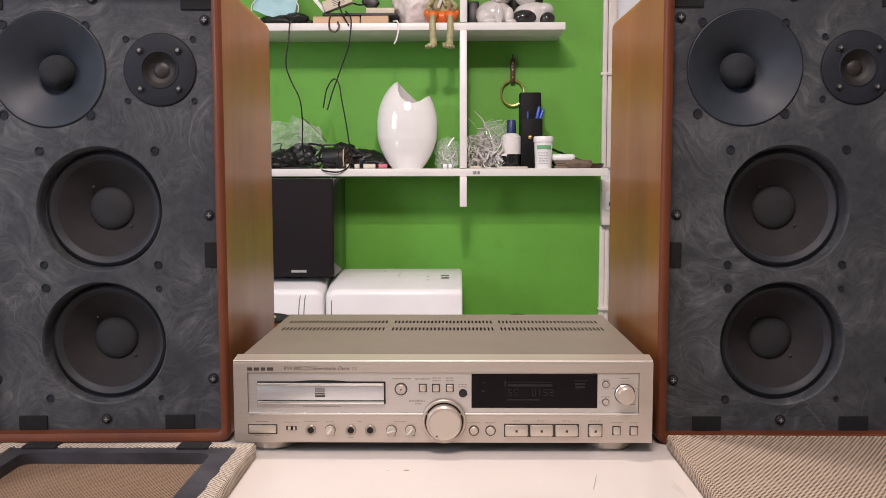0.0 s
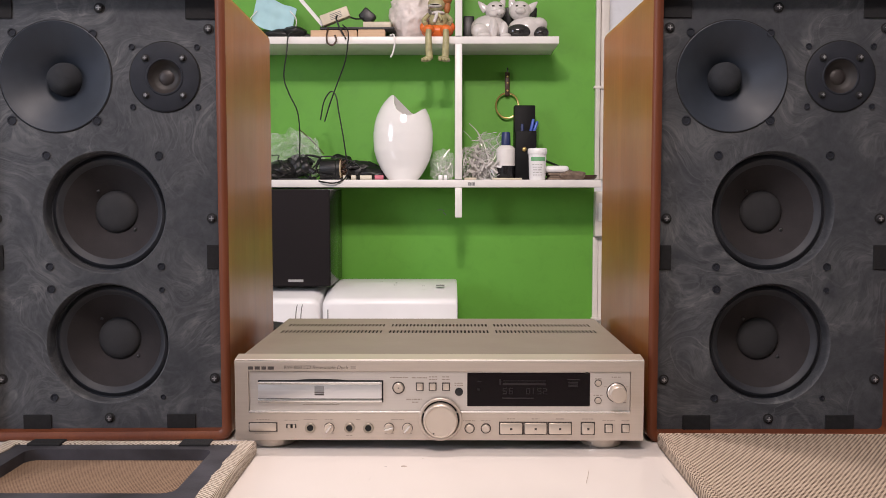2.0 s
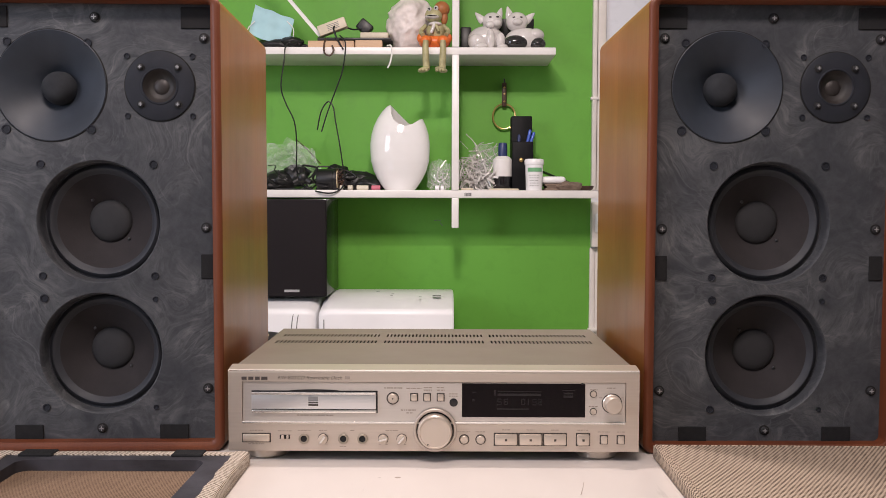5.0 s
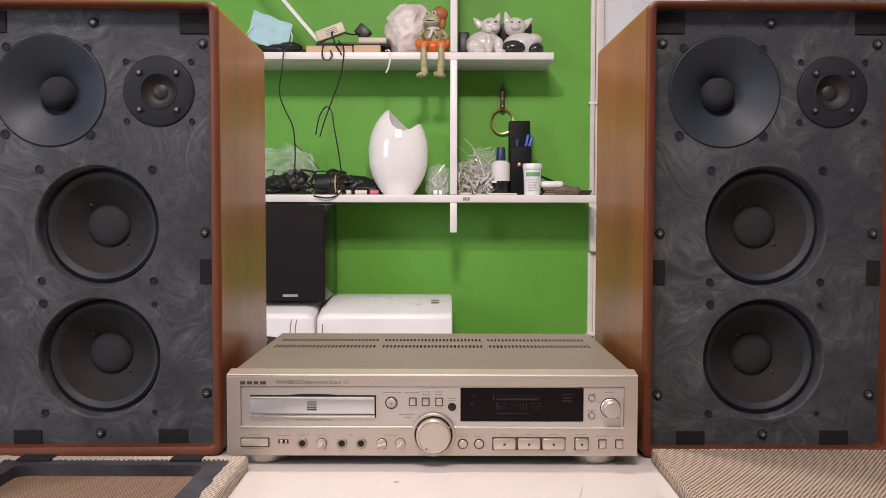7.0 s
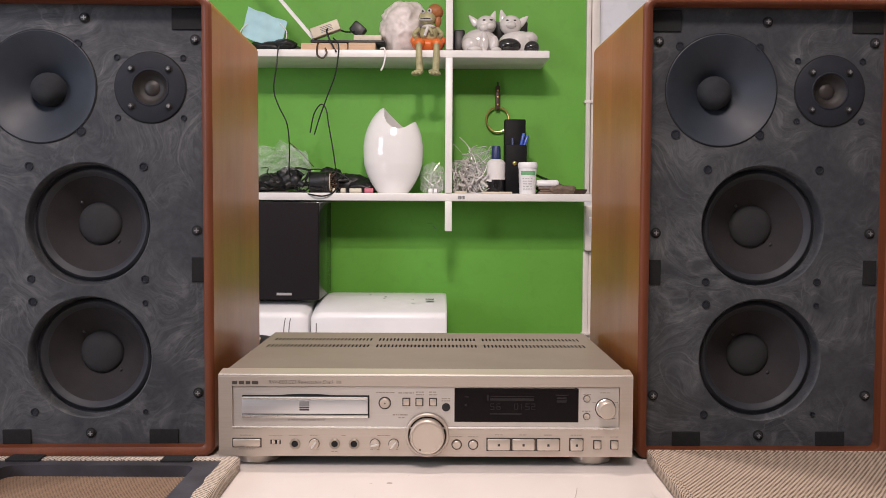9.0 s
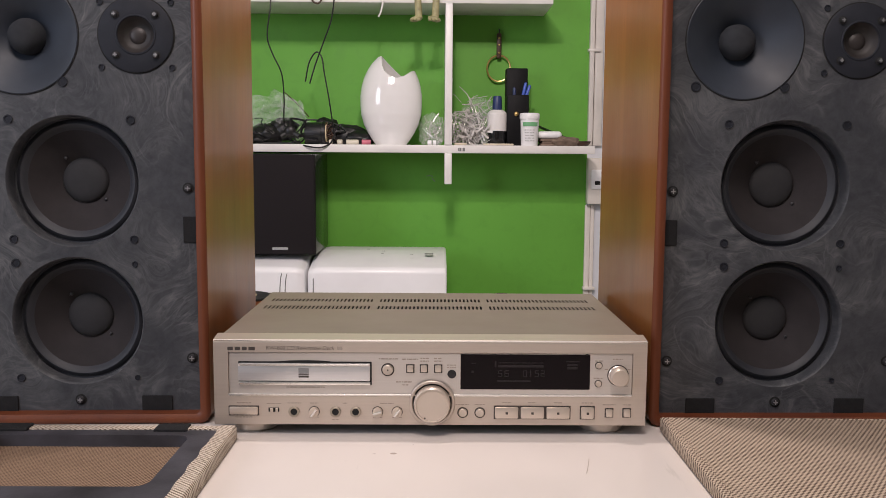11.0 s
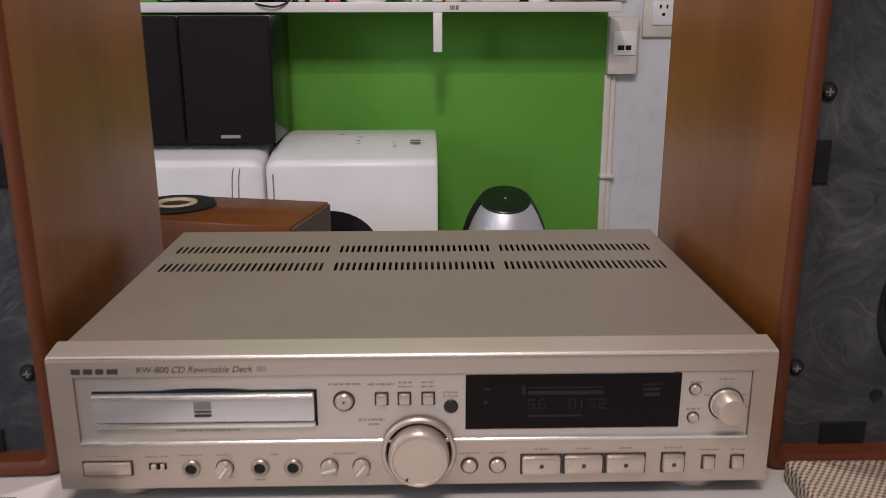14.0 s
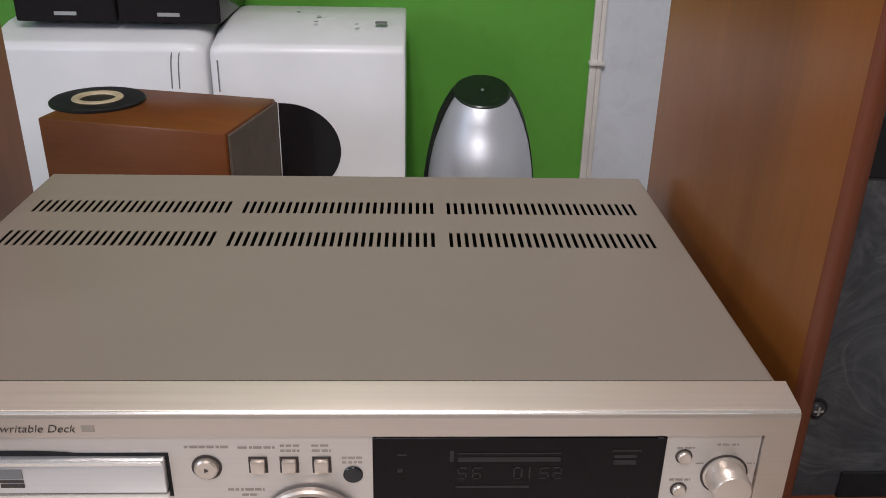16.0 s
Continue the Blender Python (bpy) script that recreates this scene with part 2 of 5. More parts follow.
M_GOLD = brushed("brass", (0.72, 0.5, 0.2), 0.3, 0.9)
M_BEIGERING = plain("beige_ring", (0.62, 0.5, 0.32), 0.5)
M_CHROME = brushed("brushed_silver_shell", (0.78, 0.80, 0.86), 0.42, 0.7, "Z", 0.08)
M_DARKGREEN = plain("dark_lid", (0.014, 0.026, 0.014), 0.25, vary=0.2)
M_BLUE = plain("navy_cap", (0.02, 0.035, 0.12), 0.4)
M_PENBLUE = plain("blue_pen", (0.06, 0.12, 0.5), 0.3)
M_GREENLABEL = plain("green_label", (0.16, 0.42, 0.2), 0.5)
M_CASE = plain("matt_black_leatherette", (0.006, 0.006, 0.007), 0.55, vary=0.3, scale=60, spec=0.15)
M_LEATHER = plain("brown_leather", (0.06, 0.028, 0.015), 0.5, vary=0.3, scale=80)
M_CLOTH = plain("brown_rag", (0.20, 0.145, 0.11), 0.9, vary=0.25, scale=60, grain=0.4)
M_MASK = plain("light_blue_mask", (0.42, 0.66, 0.72), 0.8, vary=0.06)
M_PINEWOOD = wood("pale_wood", (0.5, 0.31, 0.18), (0.68, 0.47, 0.31), "X", 0.6, 0)
M_GREYFILM = plain("crumpled_grey_bag", (0.70, 0.63, 0.60), 0.35, vary=0.15, scale=40, grain=0.5)
M_ORANGE = plain("orange_doll_paint", (0.72, 0.16, 0.03), 0.4, vary=0.1)
M_KHAKI = plain("khaki_clay", (0.37, 0.34, 0.18), 0.5, vary=0.3, scale=60)
M_FILM = clear_film("clear_film_bag", alpha=0.17)
M_FOIL = plain("silver_white_strips", (0.66, 0.64, 0.62), 0.25, 0.2, vary=0.25, scale=60)
M_CERAMIC = plain("glazed_grey_white_ceramic", (0.62, 0.59, 0.57), 0.14, vary=0.12, scale=30, grain=0, coat=0.5)
M_CERAMICDARK = plain("glazed_black_ceramic", (0.02, 0.019, 0.02), 0.12, vary=0.3, grain=0, coat=0.5)
M_JACK = brushed("dull_brass_rim", (0.44, 0.39, 0.32), 0.35, 0.8)
M_CREAM = plain("cream_plastic", (0.62, 0.55, 0.42), 0.45, vary=0.08)
M_HAT = plain("russet_clay", (0.36, 0.13, 0.04), 0.5, vary=0.2)
M_PALEINK = plain("pale_grey_print", (0.5, 0.5, 0.5), 0.6)
M_PINK = plain("pink_print", (0.6, 0.16, 0.22), 0.5)


# ---- mesh helpers ----
def finish(name, bm, material, smooth=None):
    me = bpy.data.meshes.new(name)
    bmesh.ops.recalc_face_normals(bm, faces=bm.faces)
    if smooth is not None:
        for f in bm.faces:
            f.smooth = True
        for e in bm.edges:
            if len(e.link_faces) == 2 and e.calc_face_angle(0) > radians(smooth):
                e.smooth = False
    bm.to_mesh(me)
    bm.free()
    me.materials.append(material)
    return me


def part(name, bm, material, parent, label="", smooth=35):
    ob = new(name, finish(name, bm, material, smooth))
    ob.parent = parent
    if label:
        tagged(ob, label)
    return ob


def solo(name, bm, material, label, category, group="", kind="", m=None, smooth=35):
    ob = new(name, finish(name, bm, material, smooth))
    if m is not None:
        ob.matrix_world = m
    return tagged(ob, label, category, group, kind)


def thing(name, label, category, m=None, group="", kind=""):
    ob = new(name)
    ob.empty_display_size = 0.02
    if m is not None:
        ob.matrix_world = m
    return tagged(ob, label, category, group, kind)


def box(x0, x1, y0, y1, z0, z1, bevel=0.0, seg=2, bm=None):
    b = bmesh.new()
    g = bmesh.ops.create_cube(b, size=1)
    for v in g["verts"]:
        v.co = Vector(((x0 + x1) / 2 + v.co.x * (x1 - x0), (y0 + y1) / 2 + v.co.y * (y1 - y0), (z0 + z1) / 2 + v.co.z * (z1 - z0)))
    if bevel:
        bmesh.ops.bevel(b, geom=b.edges[:], offset=bevel, segments=seg, affect="EDGES", profile=0.5)
    return join(bm, b)


def join(bm, b):
    """Adds b to bm, if there is one."""
    if bm is None:
        return b
    me = bpy.data.meshes.new("tmp")
    b.to_mesh(me)
    b.free()
    bm.from_mesh(me)
    bpy.data.meshes.remove(me)
    return bm


def moved(b, m):
    b.transform(m)
    return b


def lathe(profile, n=48, bm=None, m=None):
    """Turns (radius, height) pairs round z."""
    b = bmesh.new()
    rings = []
    for r, h in profile:
        if r < 1e-6:
            rings.append([b.verts.new((0, 0, h))])
        else:
            rings.append([b.verts.new((r * math.cos(2 * math.pi * i / n), r * math.sin(2 * math.pi * i / n), h)) for i in range(n)])
    for p, q in zip(rings, rings[1:]):
        for i in range(n):
            j = (i + 1) % n
            vs = [p[i % len(p)], p[j % len(p)], q[j % len(q)], q[i % len(q)]]
            vs = list(dict.fromkeys(vs))
            if len(vs) > 2:
                b.faces.new(vs)
    if m is not None:
        b.transform(m)
    return join(bm, b)


FACE = Matrix.Rotation(radians(90), 4, "X")  # z axis to -y, so that heights point at the viewer's side


def front(x, y, z):
    return Matrix.Translation((x, y, z)) @ FACE


def smooth_path(points, steps=8):
    """A Catmull-Rom line through the points."""
    p = [Vector(q) for q in points]
    p = [2 * p[0] - p[1], *p, 2 * p[-1] - p[-2]]
    out = []
    for a, b, c, d in zip(p, p[1:], p[2:], p[3:]):
        for i in range(steps):
            t = i / steps
            out.append(0.5 * (2 * b + (c - a) * t + (2 * a - 5 * b + 4 * c - d) * t * t + (3 * b - a - 3 * c + d) * t ** 3))
    out.append(p[-2])
    return out


def tube(points, r, n=8, steps=8, bm=None, taper=None, closed=False):
    pts = smooth_path(points, steps) if steps else [Vector(q) for q in points]
    b = bmesh.new()
    rings = []
    side = None
    for i, q in enumerate(pts):
        d = (pts[min(i + 1, len(pts) - 1)] - pts[max(i - 1, 0)]).normalized()
        if side is None:
            side = d.orthogonal().normalized()
        side = (side - d * side.dot(d)).normalized()
        up = d.cross(side)
        rr = r * (taper(i / (len(pts) - 1)) if taper else 1)
        rings.append([b.verts.new(q + side * rr * math.cos(2 * math.pi * k / n) + up * rr * math.sin(2 * math.pi * k / n)) for k in range(n)])
    for p, q in zip(rings, rings[1:]):
        for k in range(n):
            b.faces.new((p[k], p[(k + 1) % n], q[(k + 1) % n], q[k]))
    b.faces.new(rings[0][::-1])
    b.faces.new(rings[-1])
    return join(bm, b)


def ball(x, y, z, rx, ry, rz, bm=None, seg=20, rot=None):
    b = bmesh.new()
    bmesh.ops.create_uvsphere(b, u_segments=seg, v_segments=seg // 2 + 2, radius=1)
    m = Matrix.Diagonal((rx, ry, rz, 1))
    if rot:
        m = Euler([radians(a) for a in rot]).to_matrix().to_4x4() @ m
    b.transform(Matrix.Translation((x, y, z)) @ m)
    return join(bm, b)


def crumple(b, amount, scale, seed=0, keep_floor=None):
    for v in b.verts:
        n = noise.noise_vector(v.co * scale + Vector((seed * 7.3, seed * 3.1, seed)))
        n2 = noise.noise_vector(v.co * scale * 2.7 + Vector((seed, seed * 5.1, 2)))
        v.co += n * amount + n2 * amount * 0.45
        if keep_floor is not None and v.co.z < keep_floor:
            v.co.z = keep_floor
    return b


def ring_plate(outer, holes, y):
    """A plate in the xz plane at y with round holes: outer rectangle x0, x1, z0, z1; holes x, z, r."""
    b = bmesh.new()
    edges = []

    def loop(pts):
        vs = [b.verts.new((px, y, pz)) for px, pz in pts]
        for i in range(len(vs)):
            edges.append(b.edges.new((vs[i], vs[(i + 1) % len(vs)])))
    x0, x1, z0, z1 = outer
    loop([(x0, z0), (x1, z0), (x1, z1), (x0, z1)])
    for hx, hz, r in holes:
        loop([(hx + r * math.cos(2 * math.pi * i / 64), hz + r * math.sin(2 * math.pi * i / 64)) for i in range(64)])
    bmesh.ops.triangle_fill(b, use_beauty=True, use_dissolve=False, edges=edges)
    return b


def rounded_rect(x0, x1, z0, z1, r, n=6):
    out = []
    for cx, cz, a0 in ((x1 - r, z1 - r, 0), (x0 + r, z1 - r, 90), (x0 + r, z0 + r, 180), (x1 - r, z0 + r, 270)):
        for i in range(n + 1):
            a = radians(a0 + 90 * i / n)
            out.append((cx + r * math.cos(a), cz + r * math.sin(a)))
    return out


def skin(loops, closed=False, cap=(True, True), bm=None):
    """Joins loops of points, each of the same count, by quads."""
    b = bmesh.new()
    rings = [[b.verts.new(p) for p in lp] for lp in loops]
    pairs = list(zip(rings, rings[1:])) + ([(rings[-1], rings[0])] if closed else [])
    for p, q in pairs:
        n = len(p)
        for i in range(n):
            b.faces.new((p[i], p[(i + 1) % n], q[(i + 1) % n], q[i]))
    if not closed:
        if cap[0]:
            b.faces.new(rings[0][::-1])
        if cap[1]:
            b.faces.new(rings[-1])
    return join(bm, b)


def lettering(name, body, size, material, parent, m, label="", slant=0.0):
    cu = bpy.data.curves.new(name, "FONT")
    cu.body, cu.size, cu.extrude, cu.shear, cu.offset = body, size, 0.0001, slant, -0.00006
    cu.materials.append(material)
    ob = new(name, cu)
    dg = bpy.context.evaluated_depsgraph_get()
    me = bpy.data.meshes.new_from_object(ob.evaluated_get(dg))
    bpy.data.objects.remove(ob)
    me.materials.clear()
    me.materials.append(material)
    ob = new(name, me)
    ob.matrix_basis = m
    ob.parent = parent
    if label:
        tagged(ob, label)
    return ob


# ---- the room ----
WALL_Y = 1.41
TABLE_Z = 0.75
BENCH_Z = 0.38
solo("floor", box(-2.1, 2.3, -3.1, 1.55, -0.1, 0), M_FLOOR, "beige tiled workshop floor", "floor", kind="structure", smooth=None)
solo("ceiling", box(-2.1, 2.3, -3.1, 1.55, 2.65, 2.75), M_ROOM, "plain white ceiling", "ceiling", kind="structure", smooth=None)
wall = solo("wall_north", box(-2.1, 0.402, WALL_Y, WALL_Y + 0.14, 0, 2.65), M_WALL, "bright green painted wall behind shelves", "wall", kind="structure", smooth=None)
part("scuff", tube([(-0.020, WALL_Y, 0.978), (-0.010, WALL_Y - 0.0004, 0.979), (-0.002, WALL_Y - 0.0004, 0.977)], 0.0009, 5, 4), M_SEAM, wall)
part("scuff", tube([(-0.004, WALL_Y, 0.972), (0.001, WALL_Y - 0.0006, 0.966), (0.004, WALL_Y - 0.0006, 0.964)], 0.0012, 5, 4), M_SEAM, wall)
solo("wall_north_white", box(0.402, 2.3, WALL_Y, WALL_Y + 0.14, 0, 2.65), M_WHITE_WALL, "white painted wall beside the green one", "wall", kind="structure", smooth=None)
solo("wall_south", box(-2.1, 2.3, -3.1, -3.0, 0, 2.65), M_ROOM, "plain pale wall", "wall", kind="structure", smooth=None)
solo("wall_east", box(2.2, 2.3, -3.0, 1.41, 0, 2.65), M_ROOM, "plain pale wall", "wall", kind="structure", smooth=None)
# unseen side wall, with an opening added beside the cool fill
b = box(-2.1, -2.0, -3.0, -1.9, 0, 2.65)
box(-2.1, -2.0, -0.7, 1.41, 0, 2.65, bm=b)
box(-2.1, -2.0, -1.9, -0.7, 0, 1.0, bm=b)
box(-2.1, -2.0, -1.9, -0.7, 2.2, 2.65, bm=b)
solo("wall_west", b, M_ROOM, "plain pale wall out of view, with an added opening", "wall", kind="structure", smooth=None)

# work table
table = thing("work_table", "white laminate work table under the audio gear", "table")
part("tabletop", box(-0.95, 0.95, -0.62, 0.42, 0.72, TABLE_Z, 0.003), M_TABLE, table)
for tx in (-0.88, 0.88):
    for ty in (-0.55, 0.35):
        part("leg", box(tx - 0.03, tx + 0.03, ty - 0.03, ty + 0.03, 0, 0.72, 0.004), M_SHELF, table)
bench = thing("low_bench", "low white bench along the green wall", "bench")
part("bench_top", box(-1.2, 0.385, 0.62, WALL_Y - 0.005, BENCH_Z - 0.03, BENCH_Z, 0.003), M_SHELF, bench)
for tx in (-1.15, -0.4, 0.34):
    for ty in (0.68, 1.35):
        part("leg", box(tx - 0.025, tx + 0.025, ty - 0.025, ty + 0.025, 0, BENCH_Z - 0.03, 0.003), M_SHELF, bench)

# wall shelves with one upright board
shelf = thing("wall_shelf", "white painted wooden wall shelves with an upright divider", "shelf")
part("lower_board", box(-1.2, 0.39, 1.235, WALL_Y, 1.038, 1.057, 0.0015), M_SHELF, shelf)
part("upper_board", box(-1.2, 0.282, 1.2352, WALL_Y, 1.391, 1.409, 0.0015), M_SHELF, shelf)
part("divider", box(0.026, 0.0435, 1.232, WALL_Y, 1.0575, 1.3905, 0.0015), M_SHELF, shelf)
part("divider", box(0.026, 0.0435, 1.232, WALL_Y, 1.4095, 1.98, 0.0015), M_SHELF, shelf)
for x0, x1 in ((0.058, 0.0605), (0.0615, 0.066), (0.067, 0.0685), (0.0695, 0.075)):
    part("smudge", box(x0, x1, 1.2346, 1.2352, 1.0425, 1.0505), M_SEAM, shelf, smooth=None)
part("divider", box(0.026, 0.0435, 1.232, 1.26, 0.963, 1.0375, 0.0015), M_SHELF, shelf)
S1, S2 = 1.057, 1.409

# conduits and sockets on the white wall
for x0, x1, z0, z1, d in ((0.400, 0.412, 1.06, 2.65, 0.018), (0.414, 0.436, 1.06, 2.65, 0.012), (0.399, 0.413, 0.0, 0.905, 0.010), (0.4135, 0.424, 0.0, 0.905, 0.007)):
    c = box(x0, x1, WALL_Y - d, WALL_Y - 0.0005, z0, z1, 0.002)
    solo("cable_conduit", c, M_CONDUIT, "white painted cable conduit on the wall", "conduit", "wall conduits")
for z in (0.68, 1.30):
    solo("conduit_clip", box(0.396, 0.428, WALL_Y - 0.0195, WALL_Y - 0.0006, z, z + 0.008, 0.002), M_CONDUIT, "small white clip holding a conduit", "clip", "conduit clips")


def socket(x0, x1, z0, z1, d, holes):
    s = thing("wall_socket", "ivory plastic wall socket box on the white wall", "socket", group="wall sockets")
    part("backbox", box(x0, x1, WALL_Y - d, WALL_Y - 0.0007, z0, z1, 0.004), M_CONDUIT, s)
    cx, cz = (x0 + x1) / 2, (z0 + z1) / 2
    part("face_plate", box(cx - 0.022, cx + 0.026, WALL_Y - d - 0.004, WALL_Y - d - 0.0003, cz - 0.02, cz + 0.03, 0.002), M_WHITEPLASTIC, s)
    for hx, hz, w, h in holes:
        part("hole", box(cx + hx - w, cx + hx + w, WALL_Y - d - 0.0045, WALL_Y - d - 0.0035, cz + hz - h, cz + hz + h), M_SLOT, s)
    return s


wc = thing("wall_cabinet", "dark brown wooden wall cabinet mounted on the white wall", "cabinet")
part("body", box(0.71, 1.50, 1.330, WALL_Y - 0.0005, 1.580, 1.95, 0.003), M_LEATHER, wc)
part("door", box(0.716, 1.494, 1.312, 1.3295, 1.586, 1.944, 0.003), M_LEATHER, wc)


socket(0.400, 0.462, 0.908, 1.028, 0.03, ((-0.006, -0.004, 0.007, 0.005), (0.01, -0.004, 0.006, 0.005)))
socket(0.474, 0.556, 0.985, 1.075, 0.012, ((-0.006, 0.018, 0.002, 0.004), (0.008, 0.018, 0.002, 0.004), (0.001, 0.002, 0.003, 0.003)))


# ---- the big loudspeakers ----
SW, SH, SD, WT, BAFFLE_Y = 0.278, 0.4965, 0.277, 0.0105, 0.018


def driver_woofer(sp, x, z):
    """A woofer sunk behind the baffle, with a flared rim."""
    y = BAFFLE_Y
    w = thing_part("woofer", sp)
    part("rim", lathe(((0.0680, 0.0), (0.0672, -0.0008), (0.0662, -0.0026), (0.0658, -0.006), (0.0656, -0.017)), 64, m=front(x, y, z)), M_BAFFLE, w, "black painted rim of the opening")
    part("surround", lathe(((0.0657, -0.0168), (0.0640, -0.0172), (0.0622, -0.0148), (0.0592, -0.0135), (0.0562, -0.0148), (0.0542, -0.0175), (0.0528, -0.0185)), 64, m=front(x, y, z)), M_SURROUND, w, "black rubber surround")
    part("cone", lathe(((0.0529, -0.0184), (0.045, -0.0238), (0.034, -0.0312), (0.0228, -0.0385)), 64, m=front(x, y, z)), M_CONE, w, "brownish black paper cone")
    part("dust_cap", lathe(((0.0244, -0.0380), (0.0239, -0.0362), (0.0215, -0.0340), (0.016, -0.0325), (0.008, -0.0317), (0, -0.0315)), 40, m=front(x, y, z)), M_CAP, w, "soft black dust cap")
    for a in (128, -42):
        part("lead_eyelet", ball(x + 0.030 * math.cos(radians(a)), y + 0.0325, z + 0.030 * math.sin(radians(a)), 0.0018, 0.0014, 0.0018, seg=10), M_SCREW, w)


def thing_part(name, parent):
    ob = new(name)
    ob.empty_display_size = 0.01
    ob.parent = parent
    return ob


def screw(sp, x, z, y=BAFFLE_Y, r=0.0040):
    s = part("screw", lathe(((r, 0.0), (r, 0.0018), (r * 0.8, 0.0030), (r * 0.35, 0.0033), (0, 0.0033)), 16, m=front(x, y, z)), M_SCREW, sp, "black cross-head screw")
    c = box(x - r * 0.6, x + r * 0.6, y - 0.0037, y - 0.003, z - 0.0005, z + 0.0005)
    box(x - 0.0005, x + 0.0005, y - 0.0037, y - 0.003, z - r * 0.6, z + r * 0.6, bm=c)
    part("cross_slot", c, M_WORN_GLINT, s, "worn cross slot, its glint put into the colour")
    part("washer", lathe(((r * 1.45, 0.0), (r * 1.45, 0.0006), (r * 0.95, 0.0008)), 16, m=front(x, y, z)), M_SLOT, sp)


def loudspeaker(m, label):
    sp = thing("loudspeaker", label, "speaker", m, "pair of loudspeakers")
    hw = SW / 2

    def loop(inset, y, r):
        return [(px, y, pz) for px, pz in rounded_rect(-hw + inset, hw - inset, inset, SH - inset * 0.6, r)]
    part("cabinet", skin([loop(0.0, 0.004, 0.012), loop(0.0, SD - 0.003, 0.012), loop(0.003, SD, 0.010)], cap=(False, True)), M_VENEER, sp, "orange-brown walnut veneer cabinet", smooth=30)
    part("front_edge", skin([loop(0.0, 0.0041, 0.012), loop(0.0016, 0.0009, 0.0115), loop(0.004, 0.0, 0.0105), loop(0.0072, 0.0006, 0.009), loop(WT, 0.003, 0.006), loop(WT, 0.026, 0.006)], cap=(False, False)), M_EDGE, sp, "reddish brown rounded front edge", smooth=50)
    # heights above the base
    zw1, zw2, zh = 0.253, 0.1065, 0.4015
    holes = [(0, zw1, 0.068), (0, zw2, 0.068), (-0.049, zh, 0.0605), (0.0695, zh, 0.0375)]
    part("baffle", ring_plate((-hw + WT - 0.001, hw - WT + 0.001, WT - 0.001, SH - WT * 0.6 + 0.001), holes, BAFFLE_Y), M_BAFFLE, sp, "black painted baffle with dusty grey swirls", smooth=None)
    driver_woofer(sp, 0, zw1)
    driver_woofer(sp, 0, zw2)
    # midrange horn
    h = thing_part("midrange_horn", sp)
    part("horn_flare", lathe(((0.0605, 0.0), (0.0606, 0.0010), (0.0597, 0.0016), (0.0570, 0.0004), (0.052, -0.0024), (0.045, -0.0066), (0.037, -0.0115), (0.029, -0.0170), (0.0225, -0.0220), (0.0186, -0.0250)), 64, m=front(-0.049, BAFFLE_Y, zh)), M_HORN, h, "grey conical horn, bluish sheen put into its colour")
    # flat black ring paints the dark outline round the horn
    part("horn_gasket", lathe(((0.0603, 0.0004), (0.0616, 0.0004), (0.0616, -0.0004)), 64, m=front(-0.049, BAFFLE_Y, zh)), M_SLOT, h)
    part("phase_plug", lathe(((0.0190, -0.0252), (0.0182, -0.0190), (0.0160, -0.0130), (0.0120, -0.0092), (0.0065, -0.0072), (0, -0.0066)), 40, m=front(-0.049, BAFFLE_Y, zh)), M_PLUG, h, "dark domed centre plug")
    # tweeter
    t = thing_part("tweeter", sp)
    tx, tz = 0.0695, zh
    part("flange", lathe(((0.0378, 0.0), (0.0378, 0.0016), (0.0368, 0.0022), (0.0205, 0.0022), (0.0198, 0.0030), (0.0188, 0.0030), (0.0180, 0.0018)), 56, m=front(tx, BAFFLE_Y, tz)), M_TWEET, t, "round dark tweeter plate")
    # black ring stands in for the shaded groove round the plate
    part("gasket", lathe(((0.0376, 0.0005), (0.0390, 0.0005), (0.0390, -0.0004)), 56, m=front(tx, BAFFLE_Y, tz)), M_SLOT, t)
    part("bowl", lathe(((0.0181, 0.0019), (0.015, -0.0025), (0.0125, -0.005), (0.0085, -0.0058)), 56, m=front(tx, BAFFLE_Y, tz)), M_BOWL, t, "dark brown bowl")
    part("tweeter_dome", lathe(((0.0087, -0.0058), (0.0072, -0.0046), (0.0048, -0.0038), (0.0025, -0.0034), (0, -0.0033)), 32, m=front(tx, BAFFLE_Y, tz)), M_DOMECAP, t, "brownish dome")
    for a in (45, 135, 225, 315):
        screw(t, tx + 0.0285 * math.cos(radians(a)), tz + 0.0285 * math.sin(radians(a)), BAFFLE_Y - 0.0022, 0.0030)
    for x, z in ((0, 0.4755), (0.118, 0.4535), (0.118, 0.2465), (0.118, 0.067), (0, 0.0225), (-0.118, 0.4535), (-0.118, 0.2465), (-0.118, 0.067)):
        screw(sp, x, z)
    # sunk studs round the drivers
    for x, z, r in ((-0.062, 0.316, 0.0045), (0.061, 0.316, 0.0045), (-0.062, 0.193, 0.0042), (0.061, 0.193, 0.0042),
                    (-0.061, 0.168, 0.0045), (0.061, 0.167, 0.0030), (-0.061, 0.046, 0.0042), (0.060, 0.046, 0.0028),
                    (-0.008, 0.448, 0.0045), (-0.006, 0.354, 0.005), (-0.098, 0.354, 0.005), (-0.095, 0.449, 0.0045),
                    (0.034, 0.434, 0.0032), (0.105, 0.434, 0.0032), (0.034, 0.369, 0.0032), (0.105, 0.369, 0.0032)):
        part("stud", lathe(((r, 0.0), (r, 0.0012), (r * 0.75, 0.0012), (r * 0.65, 0.0004), (0, 0.0004)), 18, m=front(x, BAFFLE_Y - 0.0002, z)), M_TWEET, sp)
